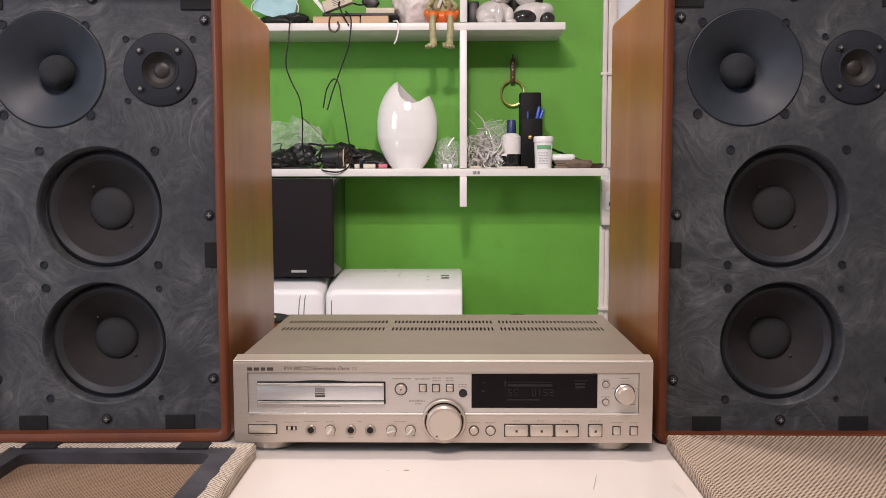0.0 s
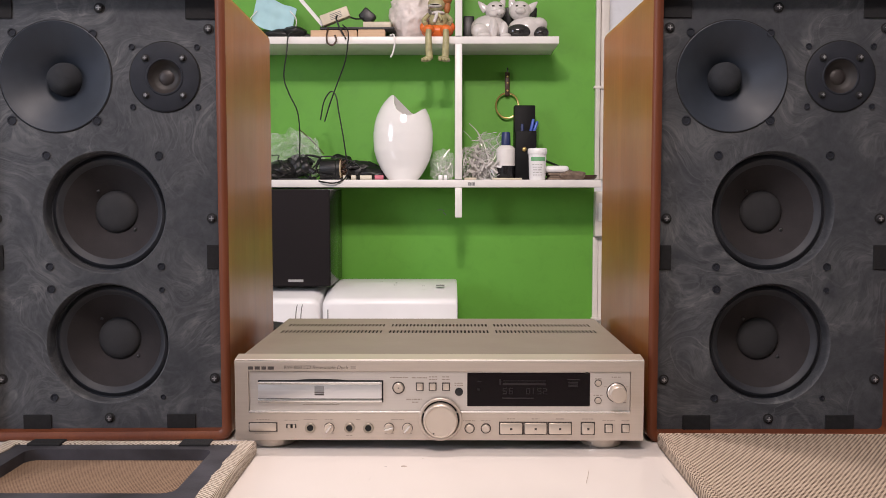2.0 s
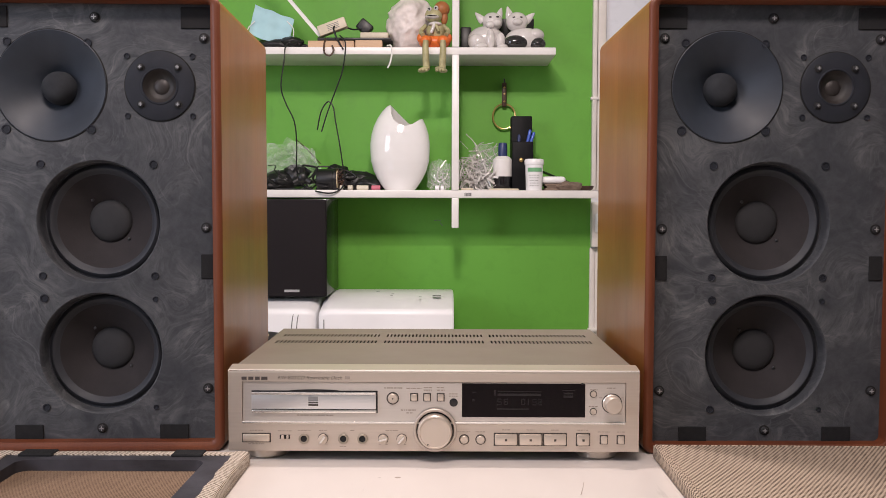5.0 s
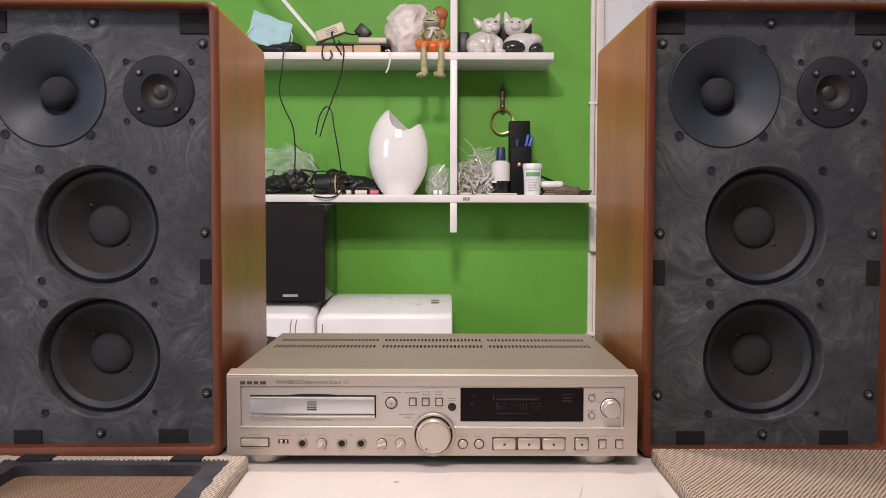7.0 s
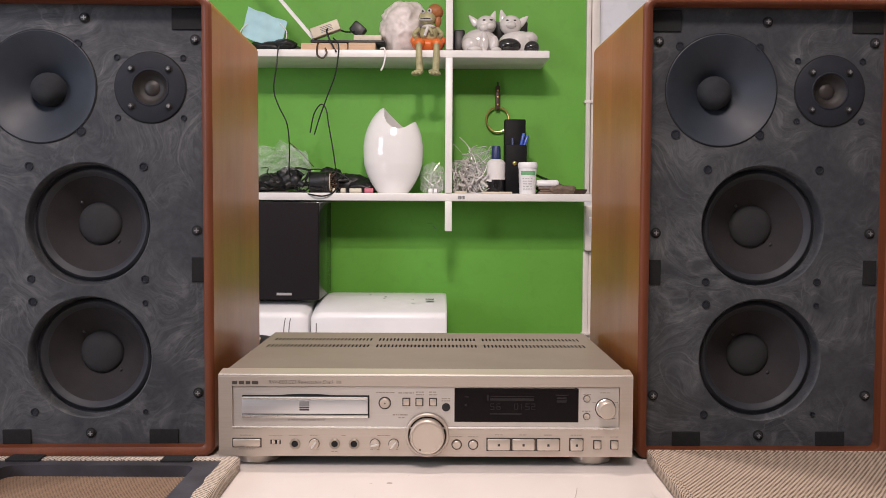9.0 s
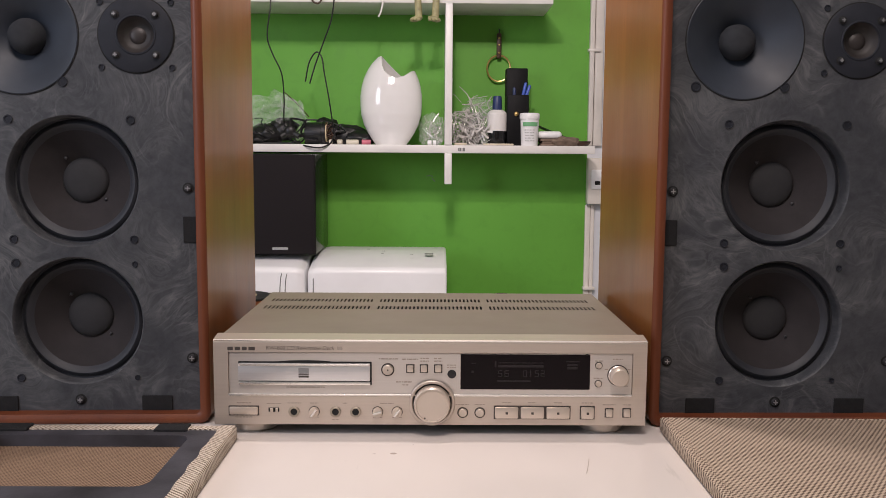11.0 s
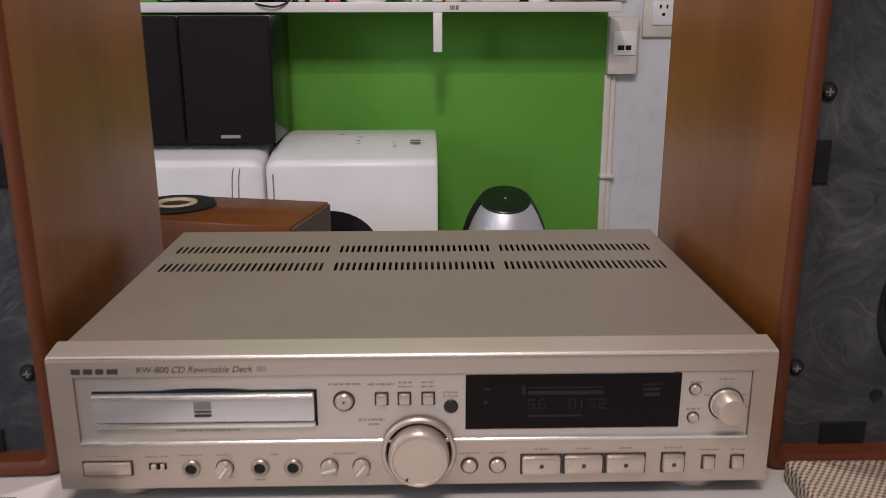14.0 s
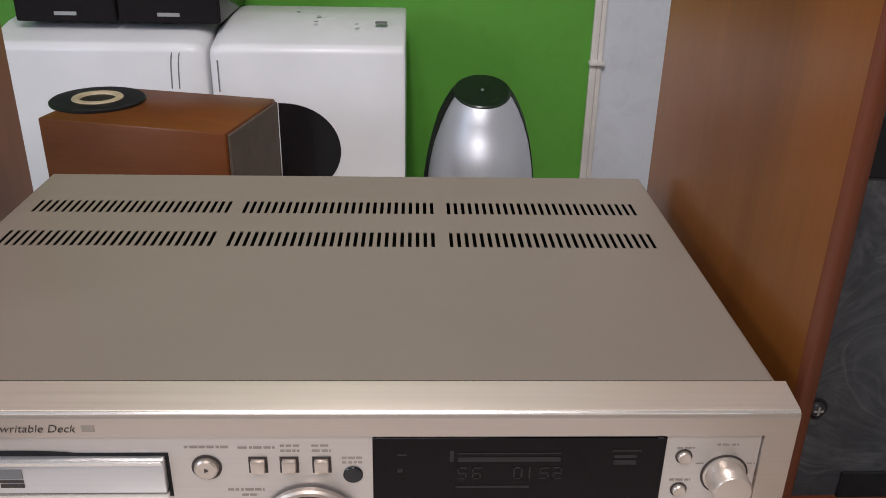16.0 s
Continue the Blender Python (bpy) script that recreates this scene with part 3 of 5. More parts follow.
    # felt pads that hold the grille
    for x0, x1, z0, z1 in ((0.093, 0.1265, 0.464, 0.487), (0.112, 0.1265, 0.190, 0.217), (0.064, 0.096, 0.0095, 0.0265), (-0.096, -0.065, 0.0095, 0.0265), (-0.1265, -0.112, 0.190, 0.217), (-0.1265, -0.094, 0.464, 0.487)):
        part("grille_pad", box(x0, x1, BAFFLE_Y - 0.0017, BAFFLE_Y + 0.0005, z0, z1, 0.0006, 1), M_PAD, sp, "black felt grille pad")
    return sp


LEFT_SPK = loudspeaker(pose(-0.3700, 0.029, TABLE_Z, 0, 0, 1.7), "walnut loudspeaker with exposed black baffle, its grille removed")
RIGHT_SPK = copy_thing(LEFT_SPK, pose(0.3680, 0.030, TABLE_Z, 0, 0, 0.8))


# ---- grilles lying on the table ----
def open_frame(x0, x1, y0, y1, bars, z0, z1, r):
    """A rectangular board with rounded openings given as x0, x1, y0, y1."""
    b = bmesh.new()
    edges = []

    def loop(pts):
        vs = [b.verts.new((px, py, z1)) for px, py in pts]
        for i in range(len(vs)):
            edges.append(b.edges.new((vs[i], vs[(i + 1) % len(vs)])))
    loop([(x0, y0), (x1, y0), (x1, y1), (x0, y1)])
    for o in bars:
        loop(rounded_rect(o[0], o[1], o[2], o[3], r, 6))
    bmesh.ops.triangle_fill(b, use_beauty=True, use_dissolve=False, edges=edges)
    faces = [f for f in b.faces]
    ex = bmesh.ops.extrude_face_region(b, geom=faces)
    for v in ex["geom"]:
        if isinstance(v, bmesh.types.BMVert):
            v.co.z = z0
    return b


gl = thing("speaker_grille", "detached speaker grille lying face down showing black frame", "speaker grille", group="speaker grilles")
gz = TABLE_Z
gx0, gx1, gy0, gy1 = -0.452, -0.192, -0.489, -0.018
part("cloth_panel", box(gx0 + 0.002, gx1 - 0.002, gy0 + 0.002, gy1 - 0.002, gz + 0.0005, gz + 0.003), M_WEAVE_BACK, gl, "brown tweed cloth seen from behind", smooth=None)
opens = [(gx0 + 0.034, gx1 - 0.037, gy1 - 0.154, gy1 - 0.027), (gx0 + 0.034, gx1 - 0.037, gy1 - 0.315, gy1 - 0.190), (gx0 + 0.034, gx1 - 0.037, gy0 + 0.03, gy1 - 0.35)]
part("frame", open_frame(gx0 + 0.0025, gx1 - 0.0025, gy0 + 0.0025, gy1 - 0.0025, opens, gz + 0.003, gz + 0.0145, 0.012), M_FRAME, gl, "scuffed black fibreboard frame", smooth=30)


def cloth_fold(p, q, inward, width, seed):
    """Cloth wrapped from the outer edge over the frame's upper side, from p to q, with an uneven inner margin."""
    p, q, w = Vector(p), Vector(q), Vector(inward)
    n = 60
    b = bmesh.new()
    rows = []
    for i in range(n + 1):
        t = i / n
        base = p.lerp(q, t)
        ww = width * (1 + 0.16 * noise.noise(Vector((t * 24, seed, 0))) + 0.10 * noise.noise(Vector((t * 90, seed, 4))))
        up = 0.0006 * noise.noise(Vector((t * 40, seed, 9)))
        rows.append([b.verts.new(base + w * d + Vector((0, 0, h))) for d, h in ((0.0, 0.0005), (-0.0012, 0.006), (-0.0005, 0.0135), (0.0012, 0.0156 + up), (ww * 0.6, 0.0159 + up), (ww, 0.0157 + up), (ww, 0.0142))])
    for r, s in zip(rows, rows[1:]):
        for k in range(len(r) - 1):
            b.faces.new((r[k], r[k + 1], s[k + 1], s[k]))
    return b


part("cloth_edge", cloth_fold((gx1, gy0, gz), (gx1, gy1, gz), (-1, 0, 0), 0.0145, 1), M_WEAVE_EDGE, gl, "beige tweed folded over the edge")
part("cloth_edge", cloth_fold((gx0, gy0, gz), (gx0, gy1, gz), (1, 0, 0), 0.0145, 2), M_WEAVE_EDGE, gl, "beige tweed folded over the edge")
part("cloth_edge", cloth_fold((gx0, gy1, gz), (gx1, gy1, gz), (0, -1, 0), 0.012, 3), M_WEAVE_EDGE, gl, "beige tweed folded over the edge")
part("cloth_edge", cloth_fold((gx0, gy0, gz), (gx1, gy0, gz), (0, 1, 0), 0.012, 4), M_WEAVE_EDGE, gl, "beige tweed folded over the edge")
for x0, x1, y0, y1 in ((-0.425, -0.390, gy1 - 0.017, gy1 + 0.0012), (-0.268, -0.236, gy1 - 0.017, gy1 + 0.0012), (gx1 - 0.024, gx1 + 0.0012, -0.232, -0.205), (gx0 - 0.0012, gx0 + 0.02, -0.232, -0.205)):
    part("grille_pad", box(x0, x1, y0, y1, gz + 0.004, gz + 0.0172, 0.001, 1), M_PAD, gl, "black felt grille pad")

gr = thing("speaker_grille", "detached speaker grille lying face up, tan tweed cloth", "speaker grille", group="speaker grilles", m=pose(0.2365, 0.0175, TABLE_Z, 0, 0, -0.6))
b = box(0, 0.258, -0.47, 0, 0.0005, 0.0152, 0.003, 3)
part("cloth_panel", b, M_WEAVE, gr, "tan and brown diagonal tweed", smooth=60)
# rolled seam along the edge
part("seam", tube([(0.0065, -0.468, 0.0150), (0.0065, -0.2, 0.0152), (0.0065, -0.006, 0.0150)], 0.0009, 6, 4), M_WEAVE, gr)
part("seam", tube([(0.006, -0.006, 0.0150), (0.13, -0.006, 0.0152), (0.252, -0.006, 0.0150)], 0.0009, 6, 4), M_WEAVE, gr)


# ---- the recorder deck ----
deck = thing("cd_deck", "champagne silver hi-fi disc recorder deck with vented top", "cd deck", pose(0, 0, -0.0007))
ZB, ZT, W2 = 0.762, 0.849, 0.2175
# front frame with its rounded top edge
PX0, PX1, PZ0, PZ1 = -0.2030, 0.2035, 0.7925, 0.8360
prof = [(0.0, ZB), (0.0, ZT - 0.0035), (0.0004, ZT - 0.0018), (0.0018, ZT - 0.0004), (0.004, ZT), (0.020, ZT + 0.0022), (0.022, ZT + 0.0008), (0.022, ZB)]
b = bmesh.new()
top_rows = [[b.verts.new((x, y, z)) for y, z in prof[1:]] for x in (-W2, -W2 + 0.001, W2 - 0.001, W2)]
for r, s in zip(top_rows, top_rows[1:]):
    for k in range(len(r) - 1):
        b.faces.new((r[k], r[k + 1], s[k + 1], s[k]))
b.faces.new([*top_rows[0][::-1], b.verts.new((-W2, 0, ZB))])
b.faces.new([*top_rows[-1], b.verts.new((W2, 0, ZB))])
# face ring round the sunk panel
zt = ZT - 0.0035
for x0, x1, z0, z1 in ((-W2, W2, PZ1, zt), (-W2, W2, ZB, PZ0), (-W2, PX0, PZ0, PZ1), (PX1, W2, PZ0, PZ1)):
    vs = [b.verts.new(p) for p in ((x0, 0, z0), (x1, 0, z0), (x1, 0, z1), (x0, 0, z1))]
    b.faces.new(vs)
for p in (((PX0, PZ0), (PX0, PZ1)), ((PX0, PZ1), (PX1, PZ1)), ((PX1, PZ1), (PX1, PZ0)), ((PX1, PZ0), (PX0, PZ0))):
    (ax, az), (cx, cz) = p
    b.faces.new([b.verts.new(q) for q in ((ax, 0, az), (cx, 0, cz), (cx, 0.0035, cz), (ax, 0.0035, az))])
part("front_frame", b, M_CHAMPAGNE, deck, "champagne aluminium front frame", smooth=25)
# bright strip added along the rounded edge as its highlight
part("top_glint_edge", tube([(-W2 + 0.0006, 0.0010, ZT - 0.0012), (0, 0.0010, ZT - 0.0012), (W2 - 0.0006, 0.0010, ZT - 0.0012)], 0.0009, 6, 2), M_BRIGHT, deck)
panel = part("control_panel", box(PX0 + 0.0003, PX1 - 0.0003, 0.0015, 0.006, PZ0 + 0.0003, PZ1 - 0.0006, 0.0004, 1), M_PANEL, deck, "sunk silver control panel")
# near-black backing paints the shade in the gap round the panel
part("panel_shadow_gap", box(PX0, PX1, 0.0037, 0.0075, PZ0, PZ1), M_SLOT, deck)
part("panel_lip", box(PX0, PX1, -0.0008, 0.003, PZ0 - 0.0012, PZ0 + 0.0010, 0.0004, 1), M_BRIGHT, deck)
# a dark fleck and a scuff on the tabletop
for mx, my, mr in ((-0.035, -0.053, 0.0022), (0.118, -0.215, 0.0012), (0.06, -0.17, 0.001), (-0.11, -0.24, 0.0011)):
    part("fleck", lathe(((mr, 0.0), (mr * 0.7, 0.0005), (0, 0.0006)), 10, m=Matrix.Translation((mx, my, TABLE_Z)) @ Matrix.Diagonal((1.5, 1, 1, 1))), M_INK, table)
part("scratch", tube([(0.1490, -0.066, TABLE_Z), (0.1455, -0.082, TABLE_Z), (0.1405, -0.102, TABLE_Z)], 0.0004, 4, 3), M_INK, table)
# body and vented cover
part("chassis", box(-W2 + 0.004, W2 - 0.004, 0.0225, 0.286, ZB + 0.001, ZT - 0.012), M_SLOT, deck, "black steel chassis", smooth=None)
CX, CZ, CT = 0.2140, ZT + 0.0012, 0.0006
c = bmesh.new()
for x in (-CX, CX - 0.0012):
    box(x, x + 0.0012, 0.022, 0.288, ZB + 0.002, CZ - CT - 0.0006, bm=c)
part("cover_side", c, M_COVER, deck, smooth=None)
c = bmesh.new()


def quad(b, x0, x1, y0, y1, z):
    b.faces.new([b.verts.new(p) for p in ((x0, y0, z), (x1, y0, z), (x1, y1, z), (x0, y1, z))])


rows_y = [(0.1650, 0.1865), (0.2165, 0.2365)]
groups = [(-0.2010, -0.0745), (-0.0650, 0.0605), (0.0695, 0.1960)]
N_SLOTS, SLOT_W = 27, 0.0022
cuts = []
for g0, g1 in groups:
    pitch = (g1 - g0 - SLOT_W) / (N_SLOTS - 1)
    cuts += [(g0 + pitch * i, g0 + pitch * i + SLOT_W) for i in range(N_SLOTS)]
quad(c, -CX + 0.002, CX - 0.002, 0.022, rows_y[0][0], CZ)
quad(c, -CX + 0.002, CX - 0.002, rows_y[0][1], rows_y[1][0], CZ)
quad(c, -CX + 0.002, CX - 0.002, rows_y[1][1], 0.286, CZ)
for y0, y1 in rows_y:
    x = -CX + 0.002
    for s0, s1 in cuts:
        quad(c, x, s0, y0, y1, CZ)
        for xx in (s0, s1):
            c.faces.new([c.verts.new(p) for p in ((xx, y0, CZ), (xx, y1, CZ), (xx, y1, CZ - CT), (xx, y0, CZ - CT))])
        c.faces.new([c.verts.new(p) for p in ((s0, y1, CZ), (s1, y1, CZ), (s1, y1, CZ - CT), (s0, y1, CZ - CT))])
        x = s1
    quad(c, x, CX - 0.002, y0, y1, CZ)
# rolled side and rear edges
for sx in (-1, 1):
    pr = [(CX - 0.002, CZ), (CX - 0.0008, CZ - 0.0004), (CX, CZ - 0.0018), (CX, CZ - 0.006)]
    for (xa, za), (xb, zb) in zip(pr, pr[1:]):
        c.faces.new([c.verts.new(p) for p in ((sx * xa, 0.022, za), (sx * xb, 0.022, zb), (sx * xb, 0.288, zb), (sx * xa, 0.286, za))])
pr = [(0.286, CZ), (0.2875, CZ - 0.0004), (0.288, CZ - 0.0018), (0.288, CZ - 0.02)]
for (ya, za), (yb, zb) in zip(pr, pr[1:]):
    c.faces.new([c.verts.new(p) for p in ((-CX + 0.002, ya, za), (CX - 0.002, ya, za), (CX - 0.001, yb, zb), (-CX + 0.001, yb, zb))])
bmesh.ops.remove_doubles(c, verts=c.verts[:], dist=0.00001)
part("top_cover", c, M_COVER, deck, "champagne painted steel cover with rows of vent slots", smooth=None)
part("rear_panel", box(-W2 + 0.005, W2 - 0.005, 0.2862, 0.2875, ZB + 0.002, CZ - 0.021), M_BLACK, deck)
for fx in (-0.182, 0.178):
    for fy in (0.032, 0.24):
        part("foot", lathe(((0.0, -0.0112), (0.021, -0.0112), (0.0225, -0.0098), (0.0235, 0.0)), 32, m=Matrix.Translation((fx, fy, ZB))), M_BUTTON, deck, "champagne round foot")


def fx(p):
    """Front x for a ruler of 1676 to the metre whose middle is at 764.5."""
    return (p - 764.5) / 1676


def fz(p):
    return ZT - (p - 665) / 1632


YP = 0.0015  # the control panel's face
# disc tray
part("tray_slot", box(fx(441), fx(665), YP - 0.0003, YP + 0.0012, fz(741), fz(702)), M_SLOT, deck, smooth=None)
part("tray_notch", skin([[(fx(553) + 0.028 * math.cos(radians(a)), yy, fz(703) + 0.0019 * math.sin(radians(a))) for a in range(0, 181, 12)] for yy in (YP - 0.0004, YP + 0.0008)]), M_SLOT, deck, smooth=None)
tray = part("disc_tray", box(fx(442), fx(662.5), YP - 0.0042, YP + 0.001, fz(733), fz(704.5), 0.0006, 2), M_TRAY, deck, "silver disc tray front")
part("tray_top_lip", box(fx(442.5), fx(662), YP - 0.0050, YP - 0.0038, fz(708), fz(704.2), 0.0004, 1), M_BRIGHT, tray)
part("tray_sill", box(fx(442), fx(663), YP - 0.0034, YP + 0.001, fz(740), fz(734.5), 0.0008, 2), M_BRIGHT, deck)
b = box(fx(543), fx(560), YP - 0.0046, YP - 0.0041, fz(719), fz(711))
part("tray_mark", b, M_SEAM, tray, "grey printed mark", smooth=None)
b = box(fx(543), fx(560), YP - 0.0046, YP - 0.0041, fz(722.5), fz(720.5))
box(fx(543), fx(560), YP - 0.0046, YP - 0.0041, fz(727), fz(724), bm=b)
part("tray_mark", b, M_INK_SHADE, tray, "dark printed mark", smooth=None)


def bar(name, x0, x1, z0, z1, y, material=M_INK, parent=deck):
    return part(name, box(fx(x0), fx(x1), y - 0.00025, y + 0.0003, fz(z1), fz(z0)), material, parent, smooth=None)


def print_line(x0, x1, pz, h, y, seed, parent=deck, material=M_INK):
    """Unreadable small print: short bars with gaps."""
    r = random.Random(seed)
    b = bmesh.new()
    x = x0
    while x < x1:
        w = min(r.uniform(2.0, 7.0), x1 - x)
        box(fx(x), fx(x + w), y - 0.00025, y + 0.0003, fz(pz + h * 0.4), fz(pz - h * 0.4), bm=b)
        x += w + r.uniform(0.7, 1.6)
    part("small_print", b, material, parent, smooth=None)


# maker's mark as plain shapes, and the type line
for x0, x1 in ((424, 433), (436, 445), (448, 456), (459, 470)):
    bar("maker_mark", x0, x1, 677.5, 683, 0.0, M_INK_SHADE)
lettering("type_line", "RW-800", 0.0056, M_INK_SHADE, deck, front(fx(488), -0.0002, fz(682)))
lettering("type_line", "CD Rewritable Deck", 0.0056, M_INK_SHADE, deck, front(fx(522), -0.0002, fz(682)), slant=0.28)
bar("type_mark", 607, 616, 676.5, 681.5, 0.0)


def round_button(x, z, r, y, h=0.0025, ring=True, dot=False):
    k = part("round_button", lathe(((r, 0.0), (r, h * 0.75), (r * 0.85, h), (r * 0.5, h * 0.92), (0, h * 0.9)), 28, m=front(fx(x), y, fz(z))), M_BUTTON, deck, "champagne round button")
    if ring:
        part("button_ring", lathe(((r * 1.28, 0.0), (r * 1.28, 0.0004), (r * 1.05, 0.0004)), 28, m=front(fx(x), y, fz(z))), M_INK_SHADE, k)
    if dot:
        part("button_mark", lathe(((0.0011, 0), (0.0011, h + 0.0002), (0, h + 0.0002)), 3, m=front(fx(x), y, fz(z))), M_INK_SHADE, k)
    return k


def square_button(x, z, w, h, y, depth=0.0028, dot=False, gap=0.0011):
    cx, cz = fx(x), fz(z)
    k = part("square_button", box(cx - w / 2, cx + w / 2, y - depth, y + 0.001, cz - h / 2, cz + h / 2, min(w, h) * 0.12, 2), M_BUTTON, deck, "champagne square button")
    part("button_gap", box(cx - w / 2 - gap, cx + w / 2 + gap, y - 0.0002, y + 0.0006, cz - h / 2 - gap, cz + h / 2 + gap), M_INK_SHADE, k, smooth=None)
    if dot:
        part("button_mark", box(cx - 0.0012, cx + 0.0012, y - depth - 0.0002, y - depth + 0.0003, cz - 0.0012, cz + 0.0012), M_INK_SHADE, k, smooth=None)
    return k


round_button(692, 715, 0.0052, YP, 0.0028, dot=True)
for x in (730, 753, 777):
    square_button(x, 713, 0.0062, 0.0066, YP)
print_line(677, 709, 697, 2.4, YP, 1)
print_line(716, 743, 697.5, 2.4, YP, 2)
print_line(747, 761, 696, 2.2, YP, 3)
print_line(747, 761, 700.5, 2.2, YP, 4)
print_line(770, 784, 696, 2.2, YP, 5)
print_line(770, 784, 700.5, 2.2, YP, 6)
print_line(792, 807, 707, 2.2, YP, 7)
print_line(792, 807, 711, 2.2, YP, 8)
print_line(706, 733, 735.5, 2.6, YP, 9)
print_line(716, 728, 740.5, 2.0, YP, 10)
print_line(521, 586, 745, 2.0, YP, 11)
part("remote_eye", lathe(((0.0044, 0.0), (0.0044, 0.0006), (0.004, 0.001), (0, 0.0013)), 28, m=front(fx(800), YP, fz(722))), M_GLOSSBLACK, deck, "black infrared window")
# the large level knob in its collar
kx, kz = fx(767), fz(769.5)
part("knob_collar", lathe(((0.0232, 0.0), (0.0232, 0.0022), (0.0222, 0.0032), (0.0205, 0.0032), (0.0198, 0.0020), (0.0196, 0.0)), 64, m=front(kx, 0.0, kz)), M_CHAMPAGNE, deck, "champagne collar ring", smooth=40)
part("knob_gap", lathe(((0.0197, 0.0006), (0.0, 0.0006)), 48, m=front(kx, 0.0, kz)), M_SLOT, deck)
k = part("level_knob", lathe(((0.0182, 0.0006), (0.0184, 0.0080), (0.0180, 0.0115), (0.0170, 0.0128), (0.0158, 0.0130), (0.0152, 0.0122), (0.0, 0.0122)), 72, m=front(kx, 0.0, kz)), M_BUTTON, deck, "large champagne level knob", smooth=40)
part("knob_dot", lathe(((0.0009, 0.0), (0.0009, 0.0004), (0, 0.0005)), 12, m=front(kx - 0.0072, -0.0122, kz - 0.0125)), M_INK_SHADE, k)
# display
disp = part("display_window", box(0.0300, 0.1605, YP - 0.0006, YP + 0.003, 0.7985, 0.8345, 0.0004, 1), M_DISPLAY, deck, "dark smoked display window")
YD = YP - 0.0007


def dbar(x0, x1, z0, z1, material=M_DIM2):
    return part("display_mark", box(fx(x0), fx(x1), YD - 0.0001, YD + 0.0003, fz(z1), fz(z0)), material, disp, smooth=None)


dbar(833, 840, 703, 704.5, M_DIM)
dbar(833, 837, 716, 719.5, M_DIM)
dbar(877, 933, 732, 734, M_DIM)
dbar(872, 875, 700, 710)
dbar(878, 955, 702, 703.2)
dbar(878, 955, 706, 710)
dbar(993, 1015, 699.5, 701, M_DIM)
dbar(995, 1012, 704, 707)
dbar(995, 1012, 709, 713)
dbar(1026, 1030, 687.5, 690, M_DIM)
# seven-bar figures, faintly lit
SEG = {"5": "afgcd", "6": "afgecd", "0": "abcdef", "1": "bc", "2": "abged", "4": "fgbc", ":": ""}


def figure(ch, x, z, w, h):
    t = 1.2
    rects = {"a": (x, x + w, z, z + t), "g": (x, x + w, z + h / 2 - t / 2, z + h / 2 + t / 2), "d": (x, x + w, z + h - t, z + h),
             "f": (x, x + t, z, z + h / 2), "b": (x + w - t, x + w, z, z + h / 2), "e": (x, x + t, z + h / 2, z + h), "c": (x + w - t, x + w, z + h / 2, z + h)}
    b = bmesh.new()
    for s in SEG[ch]:
        x0, x1, z0, z1 = rects[s]
        box(fx(x0), fx(x1), YD - 0.0001, YD + 0.0003, fz(z1), fz(z0), bm=b)
    part("display_figure", b, M_DIM, disp, smooth=None)


for ch, x in (("5", 878), ("6", 889), ("0", 920), ("1", 926), ("5", 940), ("2", 950)):
    figure(ch, x, 715, 7, 11)
# right end: two small buttons and the mode knob
round_button(1048, 706.5, 0.0030, YP, 0.0022)
round_button(1048, 737, 0.0030, YP, 0.0022)
print_line(1042, 1055, 699, 2.0, YP, 12)
print_line(1040, 1056, 728, 2.0, YP, 13)
print_line(1072, 1088, 696, 2.0, YP, 14)
print_line(1058, 1064, 713, 1.4, YP, 15)
print_line(1097, 1103, 713, 1.4, YP, 16)
print_line(1086, 1098, 741, 1.6, YP, 17)
k = part("mode_knob", lathe(((0.0098, 0.0), (0.0098, 0.0010), (0.0090, 0.0016), (0.0088, 0.0120), (0.0080, 0.0130), (0, 0.0132)), 48, m=front(fx(1081), YP, fz(723))), M_BUTTON, deck, "champagne mode knob", smooth=40)
# flat dark ring paints the shade at the knob's foot
part("knob_shadow_ring", lathe(((0.0108, 0.0), (0.0108, 0.0003), (0.0097, 0.0003)), 40, m=front(fx(1081), YP, fz(723))), M_INK_SHADE, k)
# lower row
ZL = 785.5
square_button(449.5, 784, 0.0285, 0.0080, 0.0, 0.0022)
print_line(438, 462, 771, 1.8, 0.0, 18)
print_line(435, 463, 795, 1.4, 0.0, 19)
b = part("slide_switch", box(fx(491), fx(509), -0.0004, 0.002, fz(786), fz(779)), M_SLOT, deck, "tiny black slide switch", smooth=None)
part("slider", box(fx(494), fx(499), -0.0024, 0.0, fz(785.5), fz(779.5), 0.0003, 1), M_BUTTON, b)
part("slider", box(fx(503), fx(507), -0.0016, 0.0, fz(785.5), fz(779.5), 0.0003, 1), M_BUTTON, b)
print_line(488, 512, 772, 1.6, 0.0, 20)
for i, x in enumerate((534, 604, 638)):
    j = part("jack_socket", lathe(((0.0056, 0.0), (0.0056, 0.0012), (0.0050, 0.0018), (0.0036, 0.0018), (0.0033, 0.0008)), 32, m=front(fx(x), 0.0, fz(ZL))), M_JACK, deck, "brass-rimmed headphone jack socket" if i == 0 else "brass-rimmed microphone jack socket")
    part("jack_hole", lathe(((0.0034, 0.0009), (0, 0.0009)), 24, m=front(fx(x), 0.0, fz(ZL))), M_SLOT, j)
